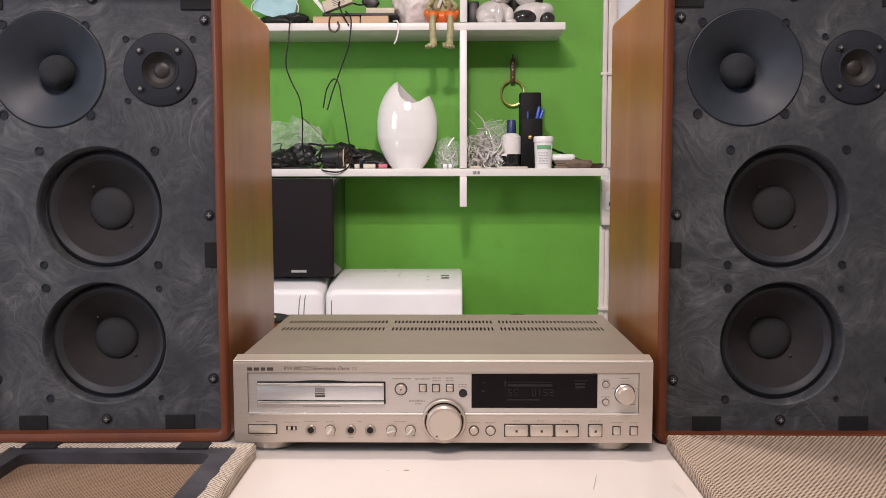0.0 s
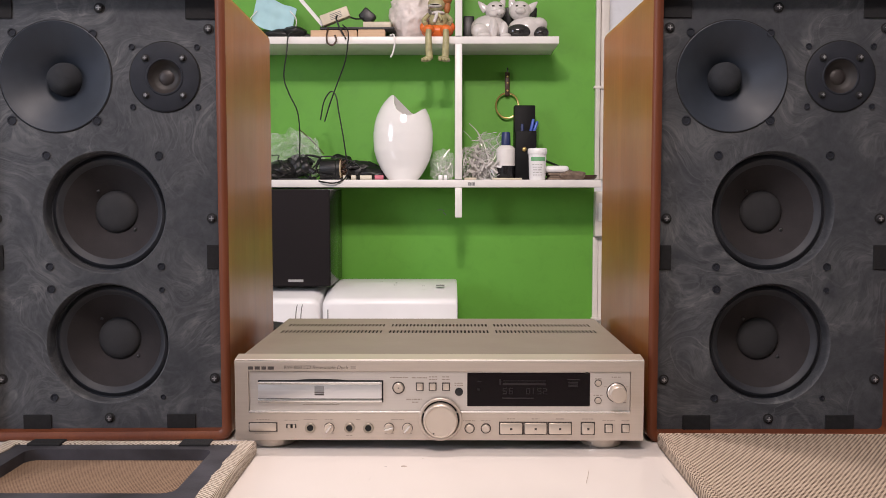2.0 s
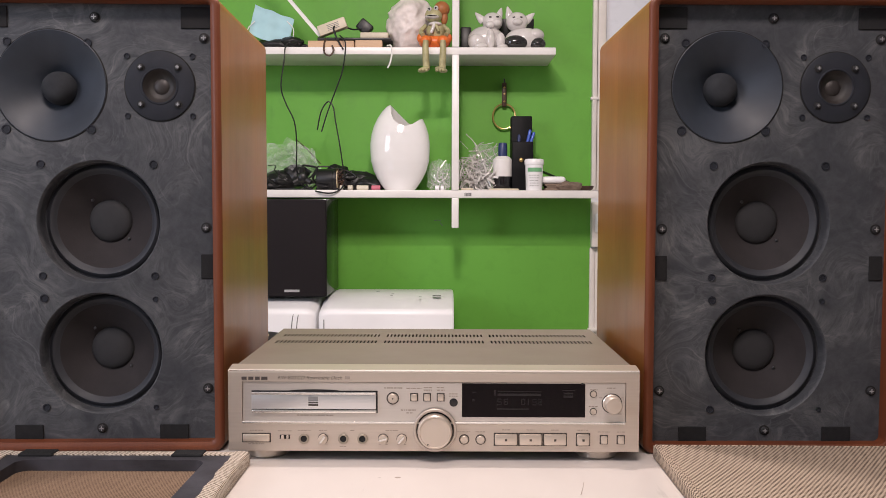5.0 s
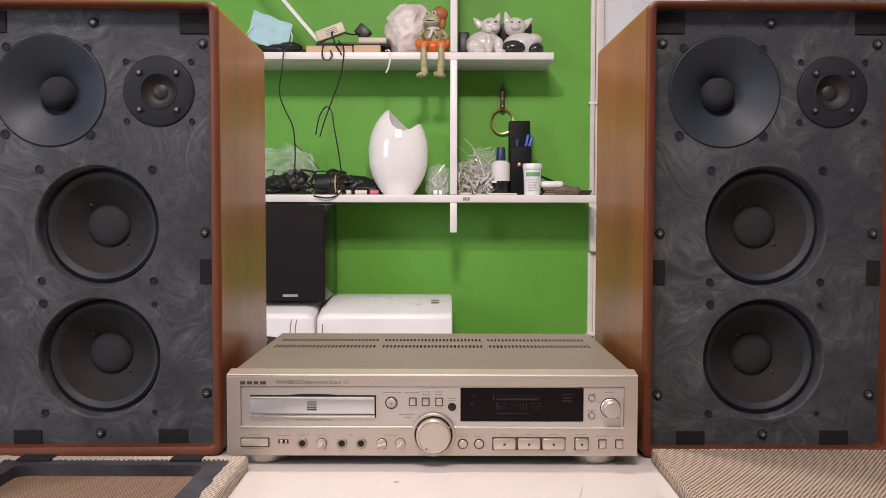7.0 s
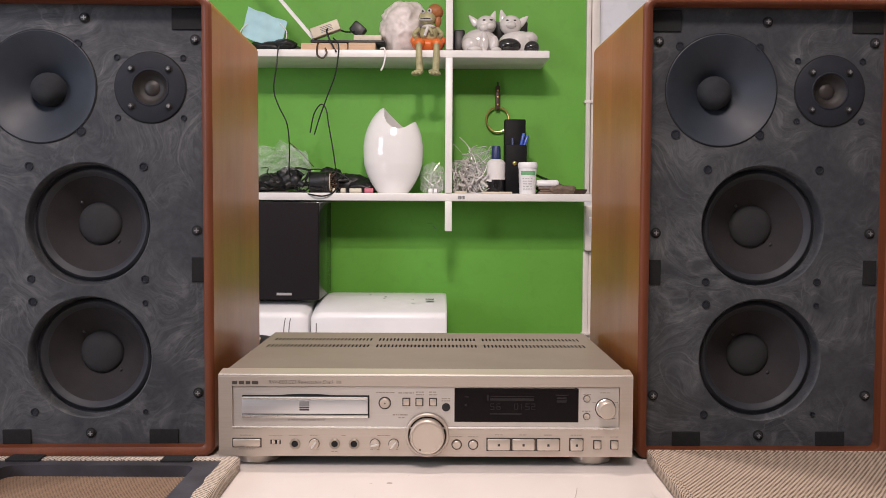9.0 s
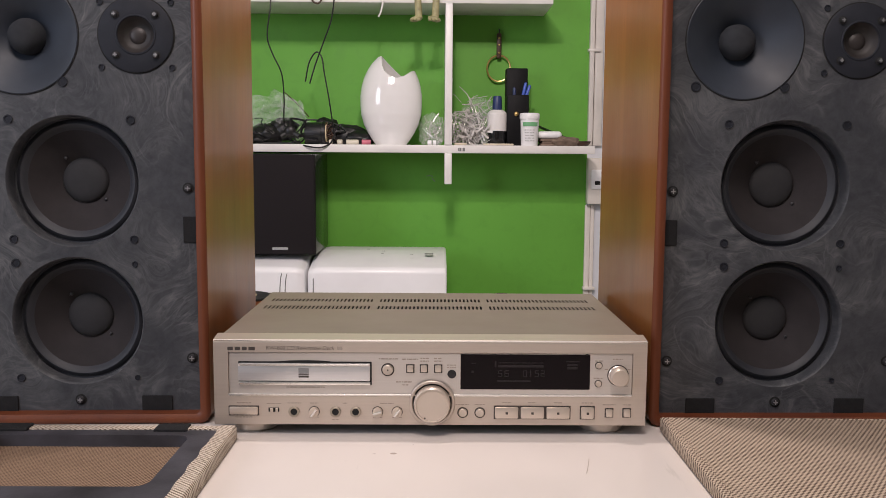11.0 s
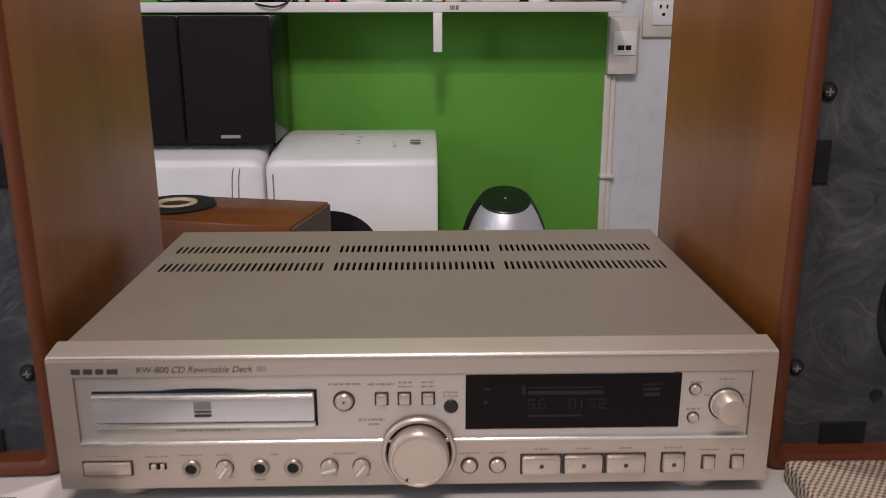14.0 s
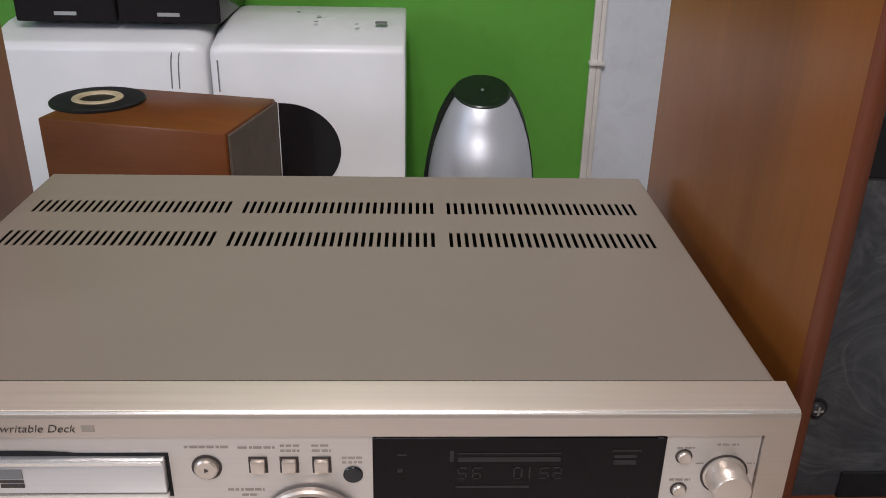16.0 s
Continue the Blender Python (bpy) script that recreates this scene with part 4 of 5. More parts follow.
for i, (x, a) in enumerate(((568, 35), (675, 75), (708, 40))):
    m = front(fx(x), 0.0, fz(ZL))
    k = part("small_knob", lathe(((0.0050, 0.0), (0.0050, 0.0030), (0.0046, 0.0036), (0, 0.0036)), 32, m=m), M_BUTTON, deck, "small champagne level knob")
    r = box(-0.0010, 0.0010, -0.0046, 0.0046, 0.0034, 0.0062, 0.0003, 1)
    part("grip", moved(r, m @ Matrix.Rotation(radians(-a), 4, "Z")), M_BRIGHT, k)
    # shade round the small knob, painted as a flat dark ring
    part("knob_shadow_ring", lathe(((0.0056, 0.0), (0.0056, 0.0003), (0.0049, 0.0003)), 28, m=m), M_INK_SHADE, k)
    print_line(x - 8, x - 4, 795, 1.2, 0.0, 30 + i)
    print_line(x + 4, x + 8, 795, 1.2, 0.0, 40 + i)
print_line(523, 546, 771, 1.6, 0.0, 50)
print_line(561, 575, 771, 1.6, 0.0, 51)
print_line(616, 624, 771, 1.6, 0.0, 52)
print_line(598, 610, 799, 1.4, 0.0, 53)
print_line(679, 702, 771, 1.6, 0.0, 54)
round_button(819, 786, 0.0043, 0.0)
round_button(848, 786, 0.0043, 0.0)
print_line(807, 829, 772.5, 1.6, 0.0, 55)
print_line(839, 856, 772.5, 1.6, 0.0, 56)
for i, x in enumerate((893, 936.5, 980)):
    square_button(x, 785.5, 0.0236, 0.0118, 0.0, 0.0036, dot=True)
    print_line(x - 7, x + 7, 769, 1.8, 0.0, 60 + i)
square_button(1030, 785.5, 0.0130, 0.0118, 0.0, 0.0036, dot=True)
print_line(1020, 1039, 769, 1.8, 0.0, 64)
for i, x in enumerate((1067, 1097)):
    square_button(x, 785.5, 0.0066, 0.0076, 0.0, 0.003)
    print_line(x - 11 + 4 * i, x + 11 - 4 * i, 772, 1.6, 0.0, 70 + i)


# ---- things on the low bench ----
def white_case(name, x0, x1, y0, y1, z1, label, seam_side):
    """A rounded white plastic housing: flat top, generous roll at the front."""
    s = thing(name, label, "appliance", group="white appliances")
    R, zf = 0.016, z1 - 0.022
    prof = [(y0, BENCH_Z), (y0 - 0.002, 0.6)]
    for i in range(9):
        a = radians(180 - 80 * i / 8)
        prof.append((y0 + R + R * math.cos(a), zf - R + R * math.sin(a)))
    prof += [(y0 + 0.09, z1 - 0.006), (y0 + 0.16, z1 - 0.0005), (y1 - 0.012, z1), (y1 - 0.004, z1 - 0.003), (y1, z1 - 0.012), (y1, BENCH_Z)]
    r = 0.03
    loops = []
    cy = (y0 + y1) / 2

    def shrink(inset):
        # pulls the outline in towards its middle
        return [(cy + (py - cy) * (1 - inset / ((y1 - y0) / 2)), BENCH_Z + (pz - BENCH_Z) * (1 - inset / (z1 - BENCH_Z))) for py, pz in prof]
    seq = [(x0 + r * (1 - math.cos(radians(90 * i / 6))), r * (1 - math.sin(radians(90 * i / 6)))) for i in range(7)]
    seq2 = [(x1 - 0.006, 0.0), (x1 - 0.002, 0.002), (x1, 0.006)]
    if seam_side == "right":
        seq, seq2 = [(x0, 0.006), (x0 + 0.002, 0.002), (x0 + 0.006, 0.0)], [(x1 - r * (1 - math.cos(radians(90 * i / 6))), r * (1 - math.sin(radians(90 * i / 6)))) for i in range(6, -1, -1)]
    for x, ins in seq + seq2:
        loops.append([(x, py, pz) for py, pz in shrink(ins * 0.5)])
    part("housing", skin(loops), M_WHITEPLASTIC, s, smooth=40)
    return s


c1 = white_case("appliance", -0.287, 0.031, 1.085, 1.335, 0.80, "white rounded plastic housing with a dark half-round window", "left")
# half-round dark window
D = [(-0.178, 0.52)] + [(-0.178 + 0.101 * math.sin(radians(a)) ** 0.9, 0.602 + 0.081 * math.cos(radians(a))) for a in range(0, 137, 8)] + [(-0.105, 0.52)]
part("window", skin([[(x, 1.0815, z) for x, z in D], [(x, 1.0875, z) for x, z in D]]), M_GLOSSBLACK, c1, "dark half-round window")
part("seam", box(-0.2735, -0.2715, 1.0845, 1.0955, 0.70, 0.752, 0.0005, 1), M_SEAM, c1)
part("lid_mark", box(-0.02, 0.0, 1.16, 1.18, 0.7995, 0.8004), M_SEAM, c1, smooth=None)
for x, y in ((-0.12, 1.22), (-0.12, 1.17), (-0.16, 1.26), (-0.05, 1.15)):
    part("screw_hole", lathe(((0.004, 0.0006), (0, 0.0007)), 14, m=Matrix.Translation((x, y, 0.8))), M_SEAM, c1)
c2 = white_case("appliance", -0.637, -0.293, 1.085, 1.335, 0.80, "white rounded plastic housing beneath two small speakers", "right")
for dx in (0.0, 0.012):
    part("seam", tube([(-0.335 + dx, 1.0955, 0.775), (-0.343 + dx, 1.0865, 0.765), (-0.347 + dx, 1.0845, 0.745), (-0.349 + dx, 1.0840, 0.705)], 0.0012, 6, 4), M_SEAM, c2)


def small_speaker(x0, x1, z0, z1, y0, y1):
    s = thing("small_speaker", "small black bookshelf speaker with black cloth front", "speaker", group="small speakers")
    part("cabinet", box(x0, x1, y0 + 0.012, y1, z0, z1, 0.002), M_GLOSSBLACK, s, "gloss black cabinet")
    part("cloth_front", box(x0 + 0.001, x1 - 0.001, y0, y0 + 0.0125, z0 + 0.001, z1 - 0.001, 0.004, 3), M_SPK, s, "black cloth grille")
    cx = (x0 + x1) / 2
    part("badge", box(cx - 0.018, cx + 0.018, y0 - 0.0012, y0 + 0.0005, z0 + 0.012, z0 + 0.018, 0.0004, 1), M_TRAY, s, "small silver badge")
    return s


small_speaker(-0.4365, -0.2725, 0.80, 1.0335, 1.13, 1.36)
small_speaker(-0.602, -0.4385, 0.80, 1.0335, 1.13, 1.36)

# brown box with a loose ring on it
bx = thing("wooden_speaker_box", "cherry brown wooden speaker box lying on its back", "speaker box", pose(-0.438, 0.777, BENCH_Z, 0, 0, -13.1))
part("cabinet", box(0, 0.258, 0, 0.168, 0, 0.365, 0.003), M_BROWNTOP, bx, "cherry brown veneer cabinet")
part("end_cloth", box(0.2585, 0.2625, 0.004, 0.164, 0.004, 0.362, 0.0015, 1), M_GREYCLOTH, bx, "grey-brown cloth on one end")
drv = solo("ring_driver", lathe(((0.063, 0.0), (0.063, 0.003), (0.061, 0.0045), (0.034, 0.0045), (0.034, 0.0)), 56), M_BLACK, "loose black round driver lying on the wooden box", "driver", m=pose(-0.3872, 0.858, 0.7455))
part("pale_ring", lathe(((0.034, 0.0045), (0.033, 0.0062), (0.025, 0.0062), (0.0235, 0.003)), 48), M_BEIGERING, drv, "beige inner ring")
part("cone", lathe(((0.0237, 0.003), (0.012, 0.0012), (0, 0.001)), 40), M_BLACK, drv)

# silver dome
dome = thing("dome_appliance", "brushed silver dome with dark round lid and black back", "appliance", pose(0.168, 1.21, BENCH_Z + 0.1))
H = 0.2
prof = [(0.098, -0.1), (0.101, 0.0), (0.102, 0.03), (0.0965, 0.07), (0.0885, 0.11), (0.078, 0.145), (0.067, 0.17), (0.0565, 0.188), (0.050, 0.196)]
lean = Matrix.Rotation(radians(20), 4, "X")


def dome_mesh(a0, a1, grow):
    b = bmesh.new()
    rows = []
    n = 40
    for r, h in prof:
        k = (max(h, 0) / H) ** 2
        rows.append([])
        for i in range(n + 1):
            a = radians(a0 + (a1 - a0) * i / n)
            v = Vector(((r + grow) * math.cos(a), (r + grow) * math.sin(a), 0))
            v = lean @ v if k > 0.5 else Matrix.Rotation(radians(20) * k, 4, "X") @ v
            rows[-1].append(b.verts.new(v + Vector((0, -0.012 * k, h))))
    for p, q in zip(rows, rows[1:]):
        for i in range(n):
            b.faces.new((p[i], p[i + 1], q[i + 1], q[i]))
    return b


part("front_shell", dome_mesh(196, 350, 0.0), M_CHROME, dome, "brushed silver shell", smooth=60)
part("back_shell", dome_mesh(-11, 197, 0.0015), M_BLACK, dome, "black plastic back", smooth=60)
top = Matrix.Translation((0, -0.0115, 0.1955)) @ lean
part("lid", lathe(((0.0515, -0.003), (0.0515, 0.0015), (0.049, 0.0035), (0.0, 0.004)), 48, m=top), M_DARKGREEN, dome, "dark round lid")
part("lid_dot", lathe(((0.003, 0.004), (0.003, 0.005), (0, 0.0052)), 16, m=top), M_TRAY, dome, "small silver dot")


# ---- things on the lower shelf ----
# vase: a flattened egg cut by a saddle-shaped rim
def vase():
    cx, cy = -0.107, 1.315
    n, rows = 72, 44
    b = bmesh.new()

    stops = [(0.0, 0.0375), (0.012, 0.0470), (0.03, 0.0585), (0.05, 0.0680), (0.075, 0.0752), (0.1, 0.0768), (0.12, 0.0770), (0.145, 0.0735), (0.165, 0.0675), (0.185, 0.0580), (0.2, 0.0480), (0.212, 0.0370), (0.222, 0.025)]

    def width(z):
        for (za, wa), (zb, wb) in zip(stops, stops[1:]):
            if z <= zb:
                t = (z - za) / (zb - za)
                return wa + (wb - wa) * t
        return stops[-1][1]

    def rim(x, sa):
        # rim height over x: high on one side, dip, lower horn on the other; the near side dips further
        near = [(-0.08, 0.205), (-0.025, 0.217), (-0.022, 0.197), (-0.014, 0.177), (0.002, 0.165), (0.016, 0.162), (0.035, 0.168), (0.056, 0.182), (0.08, 0.185)]
        far = [(-0.08, 0.205), (-0.025, 0.217), (0.0, 0.195), (0.024, 0.173), (0.036, 0.172), (0.056, 0.182), (0.08, 0.185)]
        k = min(max(0.5 - sa * 3, 0), 1)
        return k * along(near, x) + (1 - k) * along(far, x)

    def along(pts, x):
        for (xa, ha), (xb, hb) in zip(pts, pts[1:]):
            if x <= xb:
                return ha + (hb - ha) * (x - xa) / (xb - xa)
        return pts[-1][1]
    outer, inner = [], []
    for i in range(n):
        a = 2 * math.pi * i / n
        ca, sa = math.cos(a), math.sin(a)
        # the height at which this meridian meets the rim
        z = 0.21
        for _ in range(30):
            z = 0.5 * z + 0.5 * rim(width(z) * ca, sa)
        zs = [z * (k / (rows - 1)) for k in range(rows)]
        outer.append([b.verts.new((cx + width(q) * ca, cy + width(q) * 0.66 * sa, S1 + q)) for q in zs])
        zi = [z - (z - 0.02) * k / 14 for k in range(15)]
        inner.append([b.verts.new((cx + (width(q) - 0.0045) * ca, cy + (width(q) - 0.0045) * 0.62 * sa, S1 + q)) for q in zi])
    for i in range(n):
        j = (i + 1) % n
        for k in range(rows - 1):
            b.faces.new((outer[i][k], outer[j][k], outer[j][k + 1], outer[i][k + 1]))
        b.faces.new((outer[i][-1], outer[j][-1], inner[j][0], inner[i][0]))
        for k in range(14):
            b.faces.new((inner[i][k], inner[j][k], inner[j][k + 1], inner[i][k + 1]))
    b.faces.new([o[0] for o in outer][::-1])
    return b


solo("vase", vase(), M_PORCELAIN, "glossy white porcelain vase with a curved cut rim", "vase", smooth=40)

# pen organiser
org = thing("pen_organiser", "tall black desk organiser holding blue pens", "organiser", pose(0.207, 1.335, S1))
part("back_case", box(-0.027, 0.027, -0.01, 0.03, 0, 0.193, 0.003), M_CASE, org)
part("front_case", box(-0.027, 0.027, -0.045, -0.0105, 0, 0.125, 0.003), M_CASE, org)
part("gold_knob", ball(-0.004, -0.047, 0.078, 0.006, 0.004, 0.006), M_GOLD, org, "small gold knob")
for x, tilt, h in ((0.014, 12, 0.155), (0.021, 18, 0.15), (-0.008, 0, 0.142)):
    part("pen", lathe(((0.004, 0.0), (0.004, 0.028), (0.0025, 0.032), (0, 0.032)), 12, m=pose(x, -0.024, h - 0.03, 0, tilt, 0)), M_PENBLUE if x > 0 else M_BLUE, org, "blue pen")

bot = thing("dropper_bottle", "white bottle with a navy blue cap", "bottle", pose(0.1565, 1.30, S1))
part("bottle_body", lathe(((0, 0), (0.022, 0.0), (0.0235, 0.003), (0.0235, 0.068), (0.019, 0.08), (0.0115, 0.088), (0.0115, 0.094)), 32), M_GLOSSBLACK, bot)
part("bottle_label", lathe(((0.0239, 0.036), (0.0242, 0.037), (0.0242, 0.079), (0.0195, 0.0845), (0.014, 0.088)), 32), M_SHELF, bot, "white label")
part("cap", lathe(((0.0118, 0.088), (0.012, 0.092), (0.011, 0.118), (0.0095, 0.122), (0, 0.1225)), 28), M_BLUE, bot, "navy blue cap")
jar = thing("medicine_jar", "small white plastic jar with green label", "jar", pose(0.234, 1.268, S1))
part("jar_body", lathe(((0, 0), (0.019, 0.0), (0.0205, 0.002), (0.0225, 0.06), (0.0225, 0.064)), 32), M_WHITEPLASTIC, jar)
part("lid", lathe(((0.0235, 0.064), (0.0245, 0.066), (0.0245, 0.076), (0.0225, 0.079), (0, 0.0795)), 32), M_WHITEPLASTIC, jar, "white lid")
b = bmesh.new()
lab = []
for i in range(13):
    a = radians(-90 - 50 + 100 * i / 12)
    lab.append([b.verts.new(((0.0226 + 0.0004) * math.cos(a), (0.0226 + 0.0004) * math.sin(a), h)) for h in (0.047, 0.057)])
for p, q in zip(lab, lab[1:]):
    b.faces.new((p[0], q[0], q[1], p[1]))
part("label_band", b, M_GREENLABEL, jar, "green label band")
r = random.Random(5)
b = bmesh.new()
for i in range(5):
    z = 0.012 + i * 0.0065
    for j in range(4):
        a = radians(-90 - 30 + 16 * j + r.uniform(-3, 3))
        c = box(-0.0022, 0.0022, -0.0003, 0.0003, -0.001, 0.001)
        join(b, moved(c, Matrix.Translation((0.0222 * math.cos(a), 0.0222 * math.sin(a), z)) @ Matrix.Rotation(a + math.pi / 2, 4, "Z")))
part("small_print", b, M_PALEINK, jar, smooth=None)

# brass ring on a leather strap, hung on the wall
rg = thing("ring_pull", "brass ring hanging on a brown leather strap", "ring", pose(0.166, WALL_Y, 0))
ringp = [(0.030 * math.cos(2 * math.pi * i / 40), -0.012, 1.256 + 0.033 * math.sin(2 * math.pi * i / 40)) for i in range(41)]
part("ring", tube(ringp, 0.0024, 8, 0), M_GOLD, rg, "brass ring")
part("strap", box(-0.006, 0.006, -0.018, -0.003, 1.281, 1.345, 0.003), M_LEATHER, rg, "brown leather strap")
for z in (1.295, 1.315, 1.332):
    part("rivet", ball(0, -0.0185, z, 0.0028, 0.0015, 0.0028, seg=10), M_GOLD, rg)
part("hook", tube([(0, -0.0005, 1.338), (0, -0.014, 1.342), (0, -0.016, 1.352), (0, -0.004, 1.356)], 0.002, 6, 4), M_SCREW, rg)


# clear bags and wire clutter
def film_bag(name, x, y, z, rx, ry, rz, seed, material, label, amount=0.018):
    b = bmesh.new()
    bmesh.ops.create_icosphere(b, subdivisions=4 if material is M_FILM else 5, radius=1)
    b.transform(Matrix.Translation((x, y, z)) @ Matrix.Diagonal((rx, ry, rz, 1)))
    crumple(b, amount * 0.6, 26, seed + 3)
    crumple(b, amount * (0.35 if material is M_FILM else 0.16), 90, seed, S1 + 0.0005 if z < 1.35 else S2 + 0.0005)
    return solo(name, b, material, label, "plastic bag", "plastic bags", smooth=14 if material is M_FILM else 50)


film_bag("plastic_bag", -0.405, 1.362, S1 + 0.058, 0.085, 0.036, 0.062, 1, M_FILM, "crumpled clear plastic bag lying on the shelf", 0.034)
film_bag("plastic_bag", -0.005, 1.35, S1 + 0.036, 0.034, 0.03, 0.046, 2, M_FILM, "small crumpled clear bag leaning beside the vase", 0.012)
film_bag("plastic_bag", 0.11, 1.345, S1 + 0.06, 0.045, 0.03, 0.06, 3, M_FILM, "clear bag full of thin white strips", 0.014)
film_bag("plastic_bag", -0.078, 1.325, S2 + 0.068, 0.064, 0.055, 0.07, 4, M_GREYFILM, "greyish crumpled plastic bag stuffed full", 0.014)

r = random.Random(11)
b = bmesh.new()
for i in range(270):
    x, y = r.gauss(0.094, 0.024), r.uniform(1.285, 1.36)
    x = min(max(x, 0.048), 0.15)
    z = S1 + 0.004 + abs(r.gauss(0, 0.045))
    d = Vector((r.gauss(0, 1), r.gauss(0, 0.6), r.gauss(0, 1))).normalized() * r.uniform(0.012, 0.028)
    p = Vector((x, y, min(z, S1 + 0.125)))
    pts = [p - d, p + Vector((r.gauss(0, 0.006), 0, r.gauss(0, 0.006))), p + d]
    for q in pts:
        q.z = max(q.z, S1 + 0.002)
        q.x = max(q.x, 0.047)
    tube(pts, r.uniform(0.0006, 0.0014), 4, 3, bm=b)
for i in range(46):
    l, w = r.uniform(0.016, 0.036), r.uniform(0.003, 0.0065)
    c = box(-l / 2, l / 2, -w / 2, w / 2, -0.0003, 0.0003)
    join(b, moved(c, pose(r.uniform(0.066, 0.132), r.uniform(1.275, 1.34), S1 + 0.02 + abs(r.gauss(0, 0.028)), r.uniform(30, 150), r.uniform(-70, 70), r.uniform(-30, 30))))
for v in b.verts:
    v.co.z = max(v.co.z, S1 + 0.0006)
    v.co.x = max(v.co.x, 0.0445)
solo("strip_bundle", b, M_FOIL, "tangle of thin silvery white plastic strips", "strips", kind="stuff")
b = bmesh.new()
for i in range(60):
    p = Vector((r.uniform(-0.025, 0.018), r.uniform(1.32, 1.36), S1 + 0.006 + abs(r.gauss(0, 0.03))))
    d = Vector((r.gauss(0, 0.6), r.gauss(0, 0.4), r.gauss(0, 1))).normalized() * r.uniform(0.008, 0.02)
    pts = [p - d, p + Vector((r.gauss(0, 0.004), 0, r.gauss(0, 0.004))), p + d]
    for q in pts:
        q.z = min(max(q.z, S1 + 0.002), S1 + 0.08)
        q.x = min(q.x, 0.022)
    tube(pts, r.uniform(0.0005, 0.001), 4, 3, bm=b)
solo("strip_bundle", b, M_FOIL, "few thin silvery strips showing through a clear bag", "strips", kind="stuff")

# black clutter: straps, a charger, cable ends
def blob_thing(name, label, category, parts, material, seed, amount=0.004, scale=50, base=1.057):
    s = thing(name, label, category)
    for x, y, z, rx, ry, rz in parts:
        c = bmesh.new()
        bmesh.ops.create_icosphere(c, subdivisions=4, radius=1)
        c.transform(Matrix.Translation((x, y, z)) @ Matrix.Diagonal((rx, ry, rz, 1)))
        crumple(c, amount, scale, seed, base + 0.0004)
        part("fold", c, material, s, smooth=30)
    return s


blob_thing("black_pouch", "black fabric pouch lying flat on the shelf", "pouch", [(-0.272, 1.352, S1 + 0.034, 0.034, 0.025, 0.034), (-0.228, 1.347, S1 + 0.026, 0.06, 0.03, 0.027), (-0.188, 1.34, S1 + 0.018, 0.05, 0.03, 0.019)], M_BLACK, 3, 0.006, 42)
blob_thing("black_cloth_bundle", "bundle of black cloth and straps", "cloth", [(-0.42, 1.335, S1 + 0.026, 0.05, 0.04, 0.027), (-0.378, 1.335, S1 + 0.038, 0.034, 0.028, 0.028), (-0.45, 1.32, S1 + 0.012, 0.05, 0.04, 0.012)], M_BLACK, 6, 0.006, 42)
hp = thing("knob_clamp", "black plastic clamp with star-shaped knob", "clamp")
part("clamp_barrel", lathe(((0.0, 0.0), (0.024, 0.0), (0.026, 0.004), (0.026, 0.04), (0.0275, 0.042), (0.0275, 0.05), (0.024, 0.05), (0.0, 0.048)), 36, m=pose(-0.318, 1.30, S1 + 0.0285, 0, 90, 0)), M_BLACK, hp, "black barrel")
part("clamp_ring", lathe(((0.0235, 0.0), (0.0255, 0.0005), (0.0255, 0.003), (0.0235, 0.0035)), 36, m=pose(-0.2675, 1.30, S1 + 0.0285, 0, 90, 0)), M_BEIGERING, hp, "tan ring")
for a in (90, 210, 330):
    part("knob_arm", tube([(-0.352, 1.272, S1 + 0.032), (-0.352 + 0.026 * math.cos(radians(a)), 1.268, S1 + 0.032 + 0.026 * math.sin(radians(a)))], 0.007, 10, 2), M_BLACK, hp)
part("knob_core", ball(-0.352, 1.268, S1 + 0.032, 0.014, 0.008, 0.014), M_BLACK, hp)
# tangle of thin black cords among the pouches
r = random.Random(31)
b = bmesh.new()
for i in range(26):
    p = Vector((r.uniform(-0.46, -0.2), r.uniform(1.27, 1.33), S1 + r.uniform(0.004, 0.03)))
    pts = [p]
    for k in range(4):
        p = p + Vector((r.gauss(0, 0.022), r.gauss(0, 0.008), r.gauss(0, 0.014)))
        p.z = min(max(p.z, S1 + 0.003), S1 + 0.062)
        p.y = min(max(p.y, 1.255), 1.36)
        pts.append(p)
    tube(pts, r.uniform(0.0012, 0.0028), 6, 5, bm=b)
for v in b.verts:
    v.co.z = max(v.co.z, S1 + 0.0006)
solo("cord_tangle", b, M_BLACK, "tangle of thin black cords on the shelf", "cords", kind="stuff")
# little batteries and connectors
r = random.Random(21)
for i, (x, l, mt, lb) in enumerate(((-0.235, 0.012, M_OFFWHITE, "cream plug end"), (-0.214, 0.03, M_OFFWHITE, "small cream tube"), (-0.176, 0.022, M_PINK, "small pink and white tube"), (-0.256, 0.008, M_OFFWHITE, "cream plug end"), (-0.015, 0.01, M_WHITEPLASTIC, "white plastic stub"), (-0.002, 0.008, M_WHITEPLASTIC, "white plastic stub"))):
    solo("small_connector", lathe(((0, 0), (0.0055, 0.0), (0.006, 0.001), (0.006, l - 0.001), (0.0045, l), (0, l)), 16, m=pose(x, 1.262 + 0.004 * (i % 2), S1 + 0.0062, 0, 90, r.uniform(-12, 12))), mt, lb + " lying on the shelf", "connector", "small connectors")
b = bmesh.new()
